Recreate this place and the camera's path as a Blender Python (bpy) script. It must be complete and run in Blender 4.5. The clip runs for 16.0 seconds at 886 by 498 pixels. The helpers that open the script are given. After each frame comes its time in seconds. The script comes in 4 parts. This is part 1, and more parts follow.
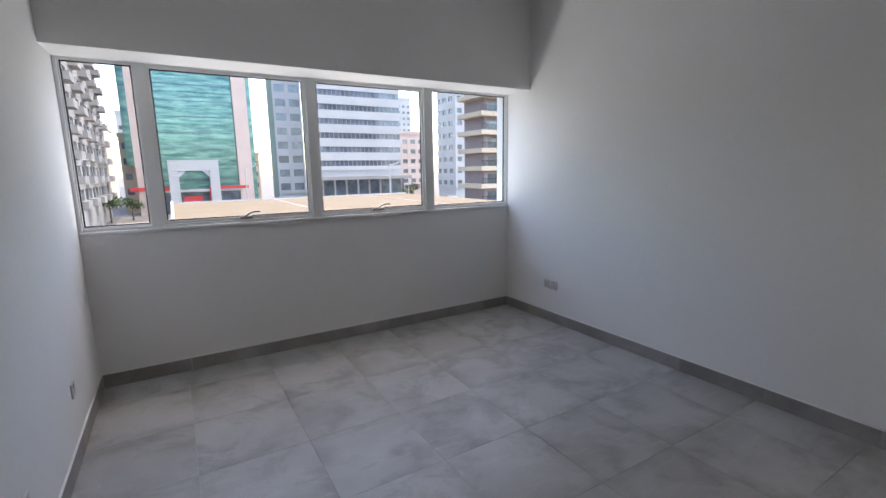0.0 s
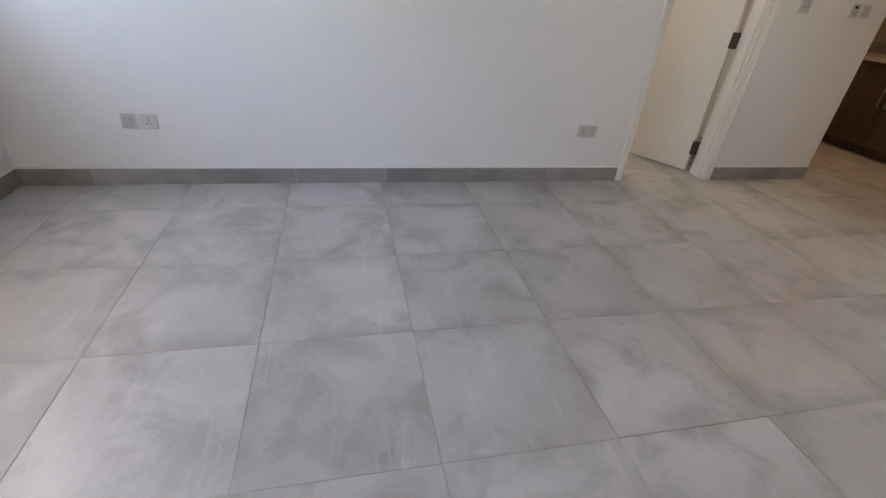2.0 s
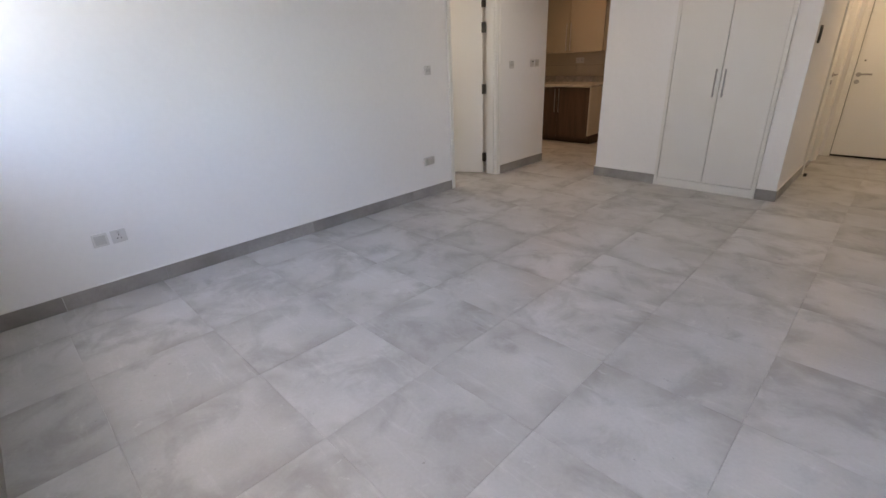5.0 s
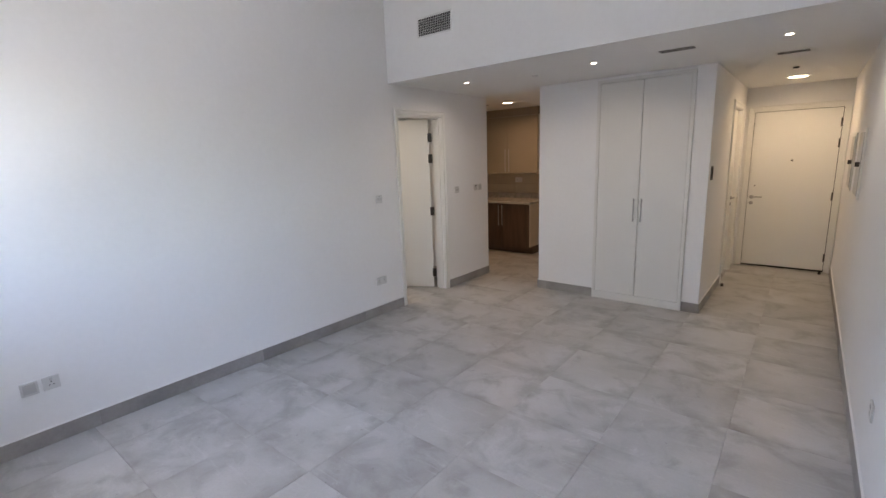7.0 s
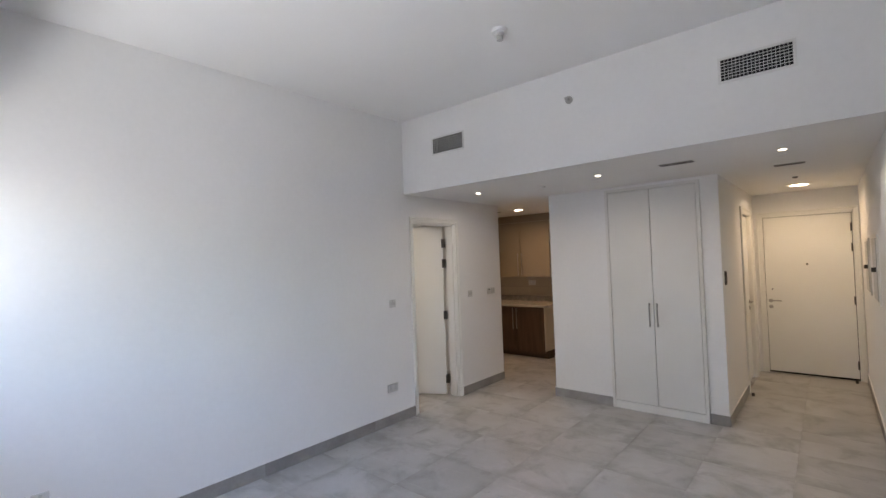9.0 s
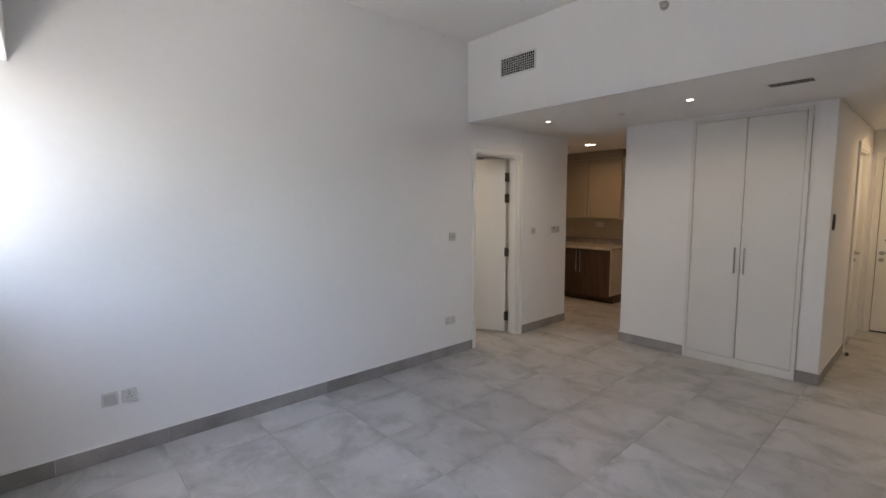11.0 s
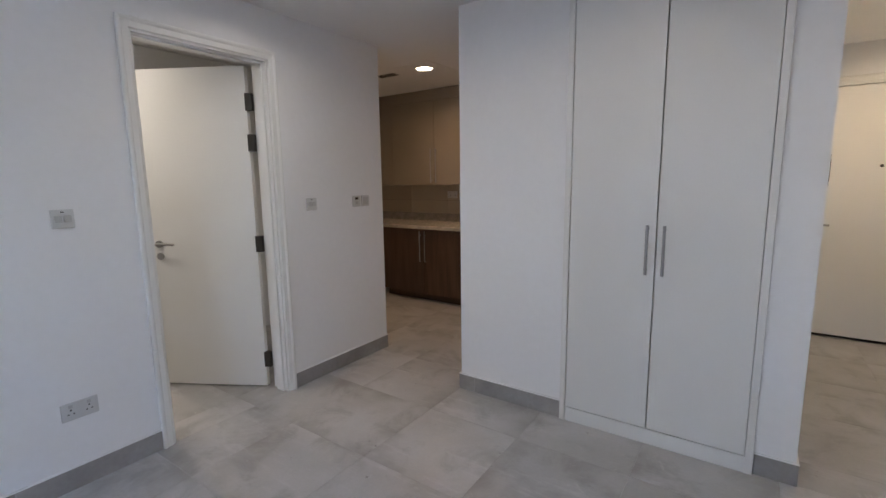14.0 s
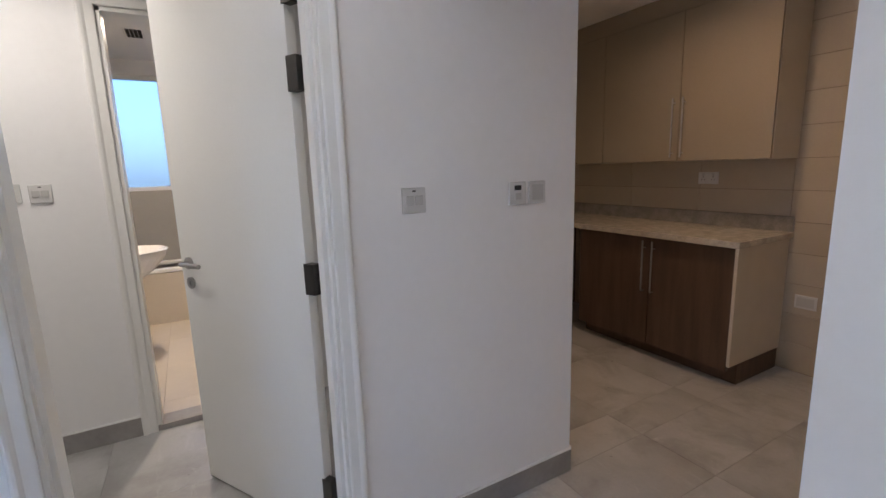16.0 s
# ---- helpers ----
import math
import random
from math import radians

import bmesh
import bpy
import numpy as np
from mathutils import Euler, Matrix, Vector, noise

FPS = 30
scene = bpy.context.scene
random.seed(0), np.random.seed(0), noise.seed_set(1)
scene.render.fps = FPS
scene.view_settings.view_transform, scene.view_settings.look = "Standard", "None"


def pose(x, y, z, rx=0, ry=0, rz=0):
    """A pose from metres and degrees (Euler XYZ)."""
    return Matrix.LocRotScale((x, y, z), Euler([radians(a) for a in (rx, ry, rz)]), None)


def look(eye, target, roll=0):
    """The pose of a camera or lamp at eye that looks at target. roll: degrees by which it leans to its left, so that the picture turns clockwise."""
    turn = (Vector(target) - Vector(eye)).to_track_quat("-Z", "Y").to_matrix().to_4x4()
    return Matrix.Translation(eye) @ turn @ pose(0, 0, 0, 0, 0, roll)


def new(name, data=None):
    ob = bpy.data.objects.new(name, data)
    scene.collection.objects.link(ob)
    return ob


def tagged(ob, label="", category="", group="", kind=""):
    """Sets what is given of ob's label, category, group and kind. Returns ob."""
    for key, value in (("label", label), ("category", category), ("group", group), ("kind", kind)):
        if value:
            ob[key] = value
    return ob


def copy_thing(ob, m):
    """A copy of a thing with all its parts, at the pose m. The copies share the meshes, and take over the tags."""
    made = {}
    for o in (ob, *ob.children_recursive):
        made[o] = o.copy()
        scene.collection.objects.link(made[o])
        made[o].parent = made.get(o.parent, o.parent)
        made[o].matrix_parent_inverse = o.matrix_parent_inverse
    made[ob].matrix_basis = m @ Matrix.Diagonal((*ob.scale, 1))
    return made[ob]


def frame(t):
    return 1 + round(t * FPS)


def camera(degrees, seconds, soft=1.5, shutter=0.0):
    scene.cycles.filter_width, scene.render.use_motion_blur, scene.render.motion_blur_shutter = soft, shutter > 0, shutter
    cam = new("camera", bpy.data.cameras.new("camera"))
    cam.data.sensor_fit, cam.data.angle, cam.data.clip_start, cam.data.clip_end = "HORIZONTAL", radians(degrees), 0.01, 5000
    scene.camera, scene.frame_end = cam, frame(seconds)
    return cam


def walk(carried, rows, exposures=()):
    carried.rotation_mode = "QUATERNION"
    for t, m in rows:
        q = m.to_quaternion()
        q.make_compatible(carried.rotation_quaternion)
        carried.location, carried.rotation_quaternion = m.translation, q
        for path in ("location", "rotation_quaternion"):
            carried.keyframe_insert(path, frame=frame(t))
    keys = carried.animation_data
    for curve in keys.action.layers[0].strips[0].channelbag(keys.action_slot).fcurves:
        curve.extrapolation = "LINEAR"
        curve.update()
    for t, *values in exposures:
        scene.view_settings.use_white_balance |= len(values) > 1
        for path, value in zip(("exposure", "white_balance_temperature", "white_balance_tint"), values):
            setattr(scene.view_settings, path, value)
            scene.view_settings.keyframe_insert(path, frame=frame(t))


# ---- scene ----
cam = camera(89.0, 16.0)
PATH = [
    (0, (0.529, 2.934, 1.615), (1.535, 4.628, 1.270), -1.0),
    (0.5, (0.608, 3.450, 1.500), (1.690, 5.051, 0.984), -1.9),
    (1, (0.723, 4.017, 1.380), (2.214, 5.086, 0.583), -0.8),
    (1.5, (0.821, 4.616, 1.276), (2.550, 4.852, 0.298), 3.0),
    (2, (0.895, 5.185, 1.258), (2.559, 4.760, 0.233), 5.1),
    (2.5, (0.849, 5.673, 1.341), (2.395, 4.948, 0.300), 2.7),
    (3, (0.753, 6.177, 1.323), (2.266, 5.267, 0.383), -1.6),
    (5.3, (0.294, 6.736, 1.456), (1.584, 5.388, 0.735), -2.3),
    (5.5, (0.277, 6.736, 1.488), (1.567, 5.350, 0.846), -2.5),
    (6, (0.277, 6.754, 1.564), (1.547, 5.296, 1.052), -2.6),
    (6.5, (0.251, 6.760, 1.656), (1.505, 5.268, 1.205), -2.2),
    (7, (0.258, 6.762, 1.708), (1.494, 5.241, 1.311), -2.0),
    (7.5, (0.221, 6.749, 1.758), (1.428, 5.184, 1.451), -2.5),
    (8, (0.205, 6.742, 1.752), (1.375, 5.128, 1.593), -2.6),
    (8.5, (0.217, 6.751, 1.757), (1.378, 5.123, 1.713), -1.8),
    (9, (0.229, 6.762, 1.750), (1.529, 5.242, 1.797), -2.1),
    (9.2, (0.242, 6.775, 1.758), (1.625, 5.332, 1.826), -2.2),
    (11.3, (0.392, 6.578, 1.612), (1.872, 5.253, 1.376), -0.2),
    (11.5, (0.414, 6.451, 1.592), (1.876, 5.112, 1.324), 0.4),
    (12, (0.537, 6.087, 1.490), (1.817, 4.599, 1.109), 1.0),
    (12.5, (0.701, 5.616, 1.450), (1.750, 3.983, 0.968), 0.9),
    (13, (0.866, 5.073, 1.423), (1.878, 3.415, 0.945), 0.7),
    (13.5, (1.079, 4.601, 1.404), (2.101, 2.929, 1.005), -0.2),
    (14, (1.283, 4.080, 1.440), (2.413, 2.457, 1.139), -0.8),
    (14.5, (1.649, 3.734, 1.444), (2.831, 2.141, 1.188), -1.6),
    (15, (1.930, 3.308, 1.391), (3.256, 1.834, 1.127), -2.2),
    (15.5, (2.245, 2.959, 1.389), (3.782, 1.719, 1.071), -2.0),
    (16, (2.508, 2.641, 1.390), (4.225, 1.677, 1.038), -1.8),
]
EXPOSURES = [(0.0, 2.65, 7170, 13), (0.5, 2.55, 7370, 13), (1.0, 2.75, 7570, 15), (1.5, 3.45, 7770, 15), (2.2, 3.65, 7820, 15), (3.0, 3.75, 7770, 14), (5.5, 3.72, 7470, 16), (7.0, 3.70, 7220, 15), (9.0, 3.70, 7120, 14),
             (11.5, 3.39, 7570, 15), (12.5, 3.72, 6920, 15), (13.5, 3.57, 6520, 13), (14.5, 3.73, 6450, 13), (15.0, 3.73, 6440, 14), (16.0, 3.80, 6150, 14)]
walk(cam, [(t, look(eye, target, roll)) for t, eye, target, roll in PATH], EXPOSURES)

# ---- world and lights ----
world = bpy.data.worlds.new("sky")
scene.world = world
world.use_nodes = True
wn = world.node_tree.nodes
sky = wn.new("ShaderNodeTexSky")
sky.sky_type, sky.sun_disc = "NISHITA", False
sky.sun_elevation, sky.sun_rotation = radians(68), radians(60)
sky.dust_density, sky.air_density = 2.0, 1.0
world.node_tree.links.new(sky.outputs[0], wn["Background"].inputs[0])
wn["Background"].inputs[1].default_value = 0.15
sun_lamp = bpy.data.lights.new("sun", "SUN")
sun_lamp.energy, sun_lamp.angle, sun_lamp.color = 0.8, radians(0.6), (1.0, 0.95, 0.87)
sun_ob = new("sun", sun_lamp)
s_el, s_az = radians(68), radians(60)
sun_ob.matrix_world = look((0, 0, 0), (-math.sin(s_az) * math.cos(s_el), math.cos(s_az) * math.cos(s_el), -math.sin(s_el)))


def disc_lamp(x, y, z, watts, colour, size, spread=160):
    lamp = bpy.data.lights.new("downlight_beam", "AREA")
    lamp.shape, lamp.size, lamp.energy, lamp.color, lamp.spread = "DISK", size, watts, colour, radians(spread)
    ob = new("downlight_beam", lamp)
    ob.matrix_world = pose(x, y, z)
    return ob


# unseen area lamp added outside below the sill, shining in through the window: stands in for daylight thrown up from
# the sunlit terrace and street
bounce = bpy.data.lights.new("daylight_bounce_lamp", "AREA")
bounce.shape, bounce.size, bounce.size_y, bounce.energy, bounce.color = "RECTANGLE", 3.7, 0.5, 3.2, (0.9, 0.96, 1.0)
new("daylight_bounce_lamp", bounce).matrix_world = look((1.9, 7.72, 0.92), (1.9, 7.02, 1.62))

WARM, NEUTRAL = (1.0, 0.74, 0.48), (1.0, 0.9, 0.78)
ZL = 2.505
disc_lamp(3.28, 2.53, ZL - 0.02, 0.26, NEUTRAL, 0.07)
disc_lamp(1.888, 2.49, ZL - 0.02, 0.26, NEUTRAL, 0.07)
disc_lamp(0.469, 2.425, ZL - 0.02, 0.26, NEUTRAL, 0.07)
disc_lamp(0.475, -0.25, ZL - 0.02, 0.6, WARM, 0.18)
disc_lamp(4.0, 0.45, ZL - 0.02, 0.66, (1.0, 0.64, 0.37), 0.15)
disc_lamp(6.4, 2.6, 2.40, 1.7, (1.0, 0.8, 0.58), 0.18)
disc_lamp(4.7, 3.3, ZL - 0.02, 0.7, NEUTRAL, 0.16)


# ---- materials ----
def material(name, base, rough=0.6, metal=0.0, var=0.08, scale=6.0, fine=0.03, fine_scale=90.0, bump=0.05, bump_scale=120.0, tint=None, jitter=0.0, stretch=(1, 1, 1)):
    """Plain surface with cloudy and fine variation, and a light relief. tint: colour of the cloudy patches."""
    m = bpy.data.materials.new(name)
    m.use_nodes = True
    n, l = m.node_tree.nodes, m.node_tree.links
    p = n["Principled BSDF"]
    p.inputs["Roughness"].default_value, p.inputs["Metallic"].default_value = rough, metal
    co = n.new("ShaderNodeTexCoord")
    mp = n.new("ShaderNodeMapping")
    mp.inputs["Scale"].default_value = stretch
    l.new(co.outputs["Object"], mp.inputs["Vector"])
    vec = mp.outputs["Vector"]
    info = n.new("ShaderNodeObjectInfo")
    if jitter:
        mul = n.new("ShaderNodeMath")
        mul.operation, mul.inputs[1].default_value = "MULTIPLY", 57.0
        l.new(info.outputs["Random"], mul.inputs[0])
        add = n.new("ShaderNodeVectorMath")
        l.new(vec, add.inputs[0])
        l.new(mul.outputs[0], add.inputs[1])
        vec = add.outputs[0]
    a, b = n.new("ShaderNodeTexNoise"), n.new("ShaderNodeTexNoise")
    for t, s, d in ((a, scale, 5.0), (b, fine_scale, 3.0)):
        t.inputs["Scale"].default_value, t.inputs["Detail"].default_value = s, d
        l.new(vec, t.inputs["Vector"])
    ramp = n.new("ShaderNodeMapRange")
    ramp.inputs[1].default_value, ramp.inputs[2].default_value = 0.35, 0.65
    l.new(a.outputs[0], ramp.inputs[0])
    mix = n.new("ShaderNodeMix")
    mix.data_type = "RGBA"
    dark = tint if tint else tuple(c * (1 - var) for c in base)
    mix.inputs["A"].default_value, mix.inputs["B"].default_value = (*base, 1), (*dark, 1)
    l.new(ramp.outputs[0], mix.inputs[0])
    val = n.new("ShaderNodeMapRange")
    val.inputs[3].default_value, val.inputs[4].default_value = 1 - fine * 2, 1 + fine * 2
    l.new(b.outputs[0], val.inputs[0])
    hsv = n.new("ShaderNodeHueSaturation")
    l.new(mix.outputs["Result"], hsv.inputs["Color"])
    last = val.outputs[0]
    if jitter:
        jr = n.new("ShaderNodeMapRange")
        jr.inputs[3].default_value, jr.inputs[4].default_value = 1 - jitter, 1 + jitter
        l.new(info.outputs["Random"], jr.inputs[0])
        mm = n.new("ShaderNodeMath")
        mm.operation = "MULTIPLY"
        l.new(jr.outputs[0], mm.inputs[0])
        l.new(last, mm.inputs[1])
        last = mm.outputs[0]
    l.new(last, hsv.inputs["Value"])
    l.new(hsv.outputs[0], p.inputs["Base Color"])
    if bump:
        c = n.new("ShaderNodeTexNoise")
        c.inputs["Scale"].default_value = bump_scale
        l.new(vec, c.inputs["Vector"])
        bp = n.new("ShaderNodeBump")
        bp.inputs["Strength"].default_value, bp.inputs["Distance"].default_value = bump, 0.01
        l.new(c.outputs[0], bp.inputs["Height"])
        l.new(bp.outputs[0], p.inputs["Normal"])
    return m


def concrete_tile(name):
    """Grey cement-look porcelain: soft clouds, trowel drags, smoky uneven margins, specks and pale scuffs, each tile its own cut."""
    m = material(name, (0.455, 0.457, 0.458), rough=0.42, scale=2.0, fine=0.035, fine_scale=70, bump=0.03, bump_scale=40, tint=(0.37, 0.366, 0.36), jitter=0.05)
    n, l = m.node_tree.nodes, m.node_tree.links
    p = n["Principled BSDF"]
    vec = [x for x in n if x.bl_idname == "ShaderNodeVectorMath"][0].outputs[0]
    tc = [x for x in n if x.bl_idname == "ShaderNodeTexCoord"][0]

    def noise(scale, detail=6.0, rough=0.6, distortion=0.0, stretch=None):
        t = n.new("ShaderNodeTexNoise")
        t.inputs["Scale"].default_value, t.inputs["Detail"].default_value = scale, detail
        t.inputs["Roughness"].default_value, t.inputs["Distortion"].default_value = rough, distortion
        if stretch:
            mp = n.new("ShaderNodeMapping")
            mp.inputs["Scale"].default_value, mp.inputs["Rotation"].default_value = stretch, (0, 0, 0.35)
            l.new(vec, mp.inputs["Vector"])
            l.new(mp.outputs[0], t.inputs["Vector"])
        else:
            l.new(vec, t.inputs["Vector"])
        return t

    def band(socket, lo, hi, a, b):
        q = n.new("ShaderNodeMapRange")
        q.interpolation_type = "SMOOTHSTEP"
        for k, v in zip((1, 2, 3, 4), (lo, hi, a, b)):
            q.inputs[k].default_value = v
        l.new(socket, q.inputs[0])
        return q.outputs[0]

    def math_node(op, a, b=None):
        q = n.new("ShaderNodeMath")
        q.operation = op
        l.new(a, q.inputs[0])
        if b is not None:
            l.new(b, q.inputs[1])
        return q.outputs[0]

    def over(colour_socket, factor, rgb):
        q = n.new("ShaderNodeMix")
        q.data_type = "RGBA"
        l.new(factor, q.inputs[0])
        l.new(colour_socket, q.inputs["A"])
        q.inputs["B"].default_value = (*rgb, 1)
        return q.outputs["Result"]

    col = p.inputs["Base Color"].links[0].from_socket
    cloud = noise(3.2, 10.0, 0.62, 0.5)
    col = over(col, band(cloud.outputs[0], 0.48, 0.7, 0.0, 0.55), (0.235, 0.228, 0.22))
    # margins: darker along some edges only, with a ragged inner limit
    warp = n.new("ShaderNodeMixRGB")
    warp.blend_type, warp.inputs[0].default_value = "LINEAR_LIGHT", 0.11
    l.new(tc.outputs["Object"], warp.inputs[1])
    l.new(noise(5.5, 7.0, 0.65).outputs["Color"], warp.inputs[2])
    sep = n.new("ShaderNodeSeparateXYZ")
    l.new(warp.outputs[0], sep.inputs[0])
    edge = math_node("MAXIMUM", math_node("ABSOLUTE", sep.outputs[0]), math_node("ABSOLUTE", sep.outputs[1]))
    patchy = band(noise(2.6, 3.0).outputs[0], 0.42, 0.62, 0.0, 0.55)
    col = over(col, math_node("MULTIPLY", band(edge, 0.17, 0.32, 0.0, 1.0), patchy), (0.235, 0.225, 0.212))
    # trowel drags and pale scuffs
    drag = noise(7.0, 8.0, 0.7, 0.3, (0.35, 2.6, 1.0))
    col = over(col, band(drag.outputs[0], 0.54, 0.74, 0.0, 0.3), (0.60, 0.60, 0.60))
    scuff = noise(9.0, 10.0, 0.7, 0.8)
    col = over(col, band(scuff.outputs[0], 0.6, 0.76, 0.0, 0.4), (0.64, 0.64, 0.635))
    # small dark specks
    speck = math_node("MULTIPLY", band(noise(26.0, 4.0, 0.6).outputs[0], 0.66, 0.74, 0.0, 0.6), band(noise(3.9, 2.0).outputs[0], 0.5, 0.62, 0.0, 1.0))
    col = over(col, speck, (0.15, 0.143, 0.135))
    l.new(col, p.inputs["Base Color"])
    l.new(band(cloud.outputs[0], 0.3, 0.7, 0.3, 0.52), p.inputs["Roughness"])
    return m


def glass(name, tint=(1, 1, 1), rough=0.0):
    m = bpy.data.materials.new(name)
    m.use_nodes = True
    p = m.node_tree.nodes["Principled BSDF"]
    p.inputs["Base Color"].default_value = (*tint, 1)
    p.inputs["Roughness"].default_value, p.inputs["IOR"].default_value = rough, 1.01 if rough == 0 else 1.2
    p.inputs["Transmission Weight"].default_value = 1.0
    return m


def glow(name, colour, power):
    m = bpy.data.materials.new(name)
    m.use_nodes = True
    p = m.node_tree.nodes["Principled BSDF"]
    p.inputs["Base Color"].default_value = (0.9, 0.9, 0.9, 1)
    p.inputs["Emission Color"].default_value, p.inputs["Emission Strength"].default_value = (*colour, 1), power
    return m


M_WALL = material("wall_paint", (0.82, 0.82, 0.82), 0.8, var=0.025, scale=0.8, fine=0.012, fine_scale=25, bump=0.06, bump_scale=160)
M_CEIL = material("ceiling_paint", (0.82, 0.82, 0.815), 0.8, var=0.02, scale=1.0, fine=0.01, bump=0.04)
for m in (M_WALL, M_CEIL):
    m.node_tree.nodes["Principled BSDF"].inputs["Specular IOR Level"].default_value = 0.15
M_GLOSS = material("door_enamel", (0.80, 0.80, 0.775), 0.32, var=0.02, scale=2.0, fine=0.01, bump=0.02)
M_WARD = material("wardrobe_laminate", (0.74, 0.735, 0.71), 0.4, var=0.02, scale=2.0, fine=0.01, bump=0.015)
M_TILE = concrete_tile("cement_tile")
M_SKIRT = material("skirting_tile", (0.35, 0.335, 0.325), 0.45, var=0.3, scale=3.0, fine=0.06, fine_scale=40, jitter=0.1, bump=0.03)
M_GROUT = material("grout", (0.66, 0.65, 0.64), 0.9, tint=(0.24, 0.23, 0.22), scale=2.6, fine=0.15, fine_scale=60)
M_PLAST = material("switch_plastic", (0.60, 0.60, 0.59), 0.35, var=0.02, fine=0.0, bump=0)
M_PLAST2 = material("socket_plate_shade", (0.48, 0.48, 0.47), 0.4, var=0.02, fine=0.0, bump=0)
M_BLACK = material("dark_plastic_and_shade", (0.012, 0.012, 0.012), 0.8, bump=0)
M_STEEL = material("brushed_steel", (0.42, 0.41, 0.4), 0.33, 1.0, var=0.05, fine=0.03, bump=0.02)
M_HINGE = material("hinge_steel", (0.10, 0.095, 0.09), 0.42, 1.0, var=0.1, bump=0.03)
M_ALU = material("window_aluminium", (0.80, 0.81, 0.82), 0.4, 0.0, var=0.02, fine=0.01, bump=0.01)
M_GASKET = material("rubber_gasket", (0.02, 0.02, 0.022), 0.6, bump=0)
M_GLASS = glass("window_glass", (0.97, 0.985, 0.99))
M_WOOD = material("walnut_laminate", (0.105, 0.062, 0.04), 0.38, var=0.35, scale=3.0, fine=0.12, fine_scale=60, stretch=(6, 6, 0.6), bump=0.04)
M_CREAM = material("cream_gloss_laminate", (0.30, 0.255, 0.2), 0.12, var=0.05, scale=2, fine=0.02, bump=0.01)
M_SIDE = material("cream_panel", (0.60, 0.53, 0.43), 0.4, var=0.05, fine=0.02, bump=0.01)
M_STONE = material("worktop_granite", (0.52, 0.48, 0.42), 0.25, var=0.25, scale=18, fine=0.22, fine_scale=160, bump=0.01)
M_UPSTAND = material("upstand_granite", (0.30, 0.28, 0.26), 0.25, var=0.25, scale=18, fine=0.22, fine_scale=160, bump=0.01)
M_KTILE = material("kitchen_wall_tile", (0.46, 0.40, 0.32), 0.2, var=0.06, scale=3, fine=0.02, jitter=0.04, bump=0.01)
M_KGROUT = material("kitchen_grout", (0.22, 0.19, 0.15), 0.9)
M_BTILE = material("bath_floor_tile", (0.68, 0.61, 0.52), 0.25, var=0.06, scale=3, fine=0.02, jitter=0.03, bump=0.01)
M_BGREY = material("bath_wall_tile", (0.40, 0.39, 0.37), 0.3, var=0.08, scale=3, fine=0.03, jitter=0.03, bump=0.01)
M_PORC = material("white_porcelain", (0.84, 0.84, 0.83), 0.12, var=0.01, fine=0, bump=0)
M_GRILLE = material("grille_enamel", (0.76, 0.76, 0.75), 0.4, bump=0)
M_SPOT = glow("spot_glow", (1.0, 0.9, 0.75), 2.5)
M_LAMPW = glow("warm_lamp_glow", (1.0, 0.86, 0.62), 1.4)


# ---- building blocks ----
def add_box(bm, x0, x1, y0, y1, z0, z1, bevel=0.0, turn=None):
    vs = [bm.verts.new((x, y, z)) for x in (x0, x1) for y in (y0, y1) for z in (z0, z1)]
    if turn is not None:
        for v in vs:
            v.co = turn @ v.co
    q = [(0, 1, 3, 2), (4, 6, 7, 5), (0, 4, 5, 1), (2, 3, 7, 6), (0, 2, 6, 4), (1, 5, 7, 3)]
    fs = [bm.faces.new([vs[i] for i in f]) for f in q]
    if bevel:
        es = list({e for f in fs for e in f.edges})
        bmesh.ops.bevel(bm, geom=es, offset=bevel, segments=2, affect="EDGES", profile=0.5)


def add_rod(bm, p, q, r, seg=16, r2=None):
    p, q = Vector(p), Vector(q)
    d = q - p
    m = Matrix.Translation((p + q) / 2) @ d.to_track_quat("Z", "Y").to_matrix().to_4x4()
    bmesh.ops.create_cone(bm, cap_ends=True, segments=seg, radius1=r, radius2=r if r2 is None else r2, depth=d.length, matrix=m)


def add_ball(bm, p, r, squash=1.0):
    bmesh.ops.create_uvsphere(bm, u_segments=14, v_segments=8, radius=r, matrix=Matrix.Translation(p) @ Matrix.Diagonal((1, 1, squash, 1)))


def finish(bm, name, mat, parent=None, smooth=False):
    bmesh.ops.recalc_face_normals(bm, faces=bm.faces[:])
    me = bpy.data.meshes.new(name)
    bm.to_mesh(me)
    bm.free()
    me.materials.append(mat)
    if smooth:
        for poly in me.polygons:
            poly.use_smooth = True
    ob = new(name, me)
    if parent is not None:
        ob.parent = parent
    return ob


def boxes(name, rows, mat, parent=None, bevel=0.0):
    bm = bmesh.new()
    for r in rows:
        add_box(bm, *r, bevel=bevel)
    return finish(bm, name, mat, parent)


def pieces(name, rows, mat, parent=None, bevel=0.0):
    return [boxes(name, [r], mat, parent, bevel) for r in rows]


def rods(name, rows, mat, parent=None, seg=16):
    bm = bmesh.new()
    for p, q, r in rows:
        add_rod(bm, p, q, r, seg)
    return finish(bm, name, mat, parent, smooth=False)


def thing(name, m, label, category, group=""):
    e = new(name)
    e.empty_display_size = 0.1
    e.matrix_basis = m
    return tagged(e, label, category, group)


def structure(ob, label, category=""):
    return tagged(ob, label, category, "", "structure")


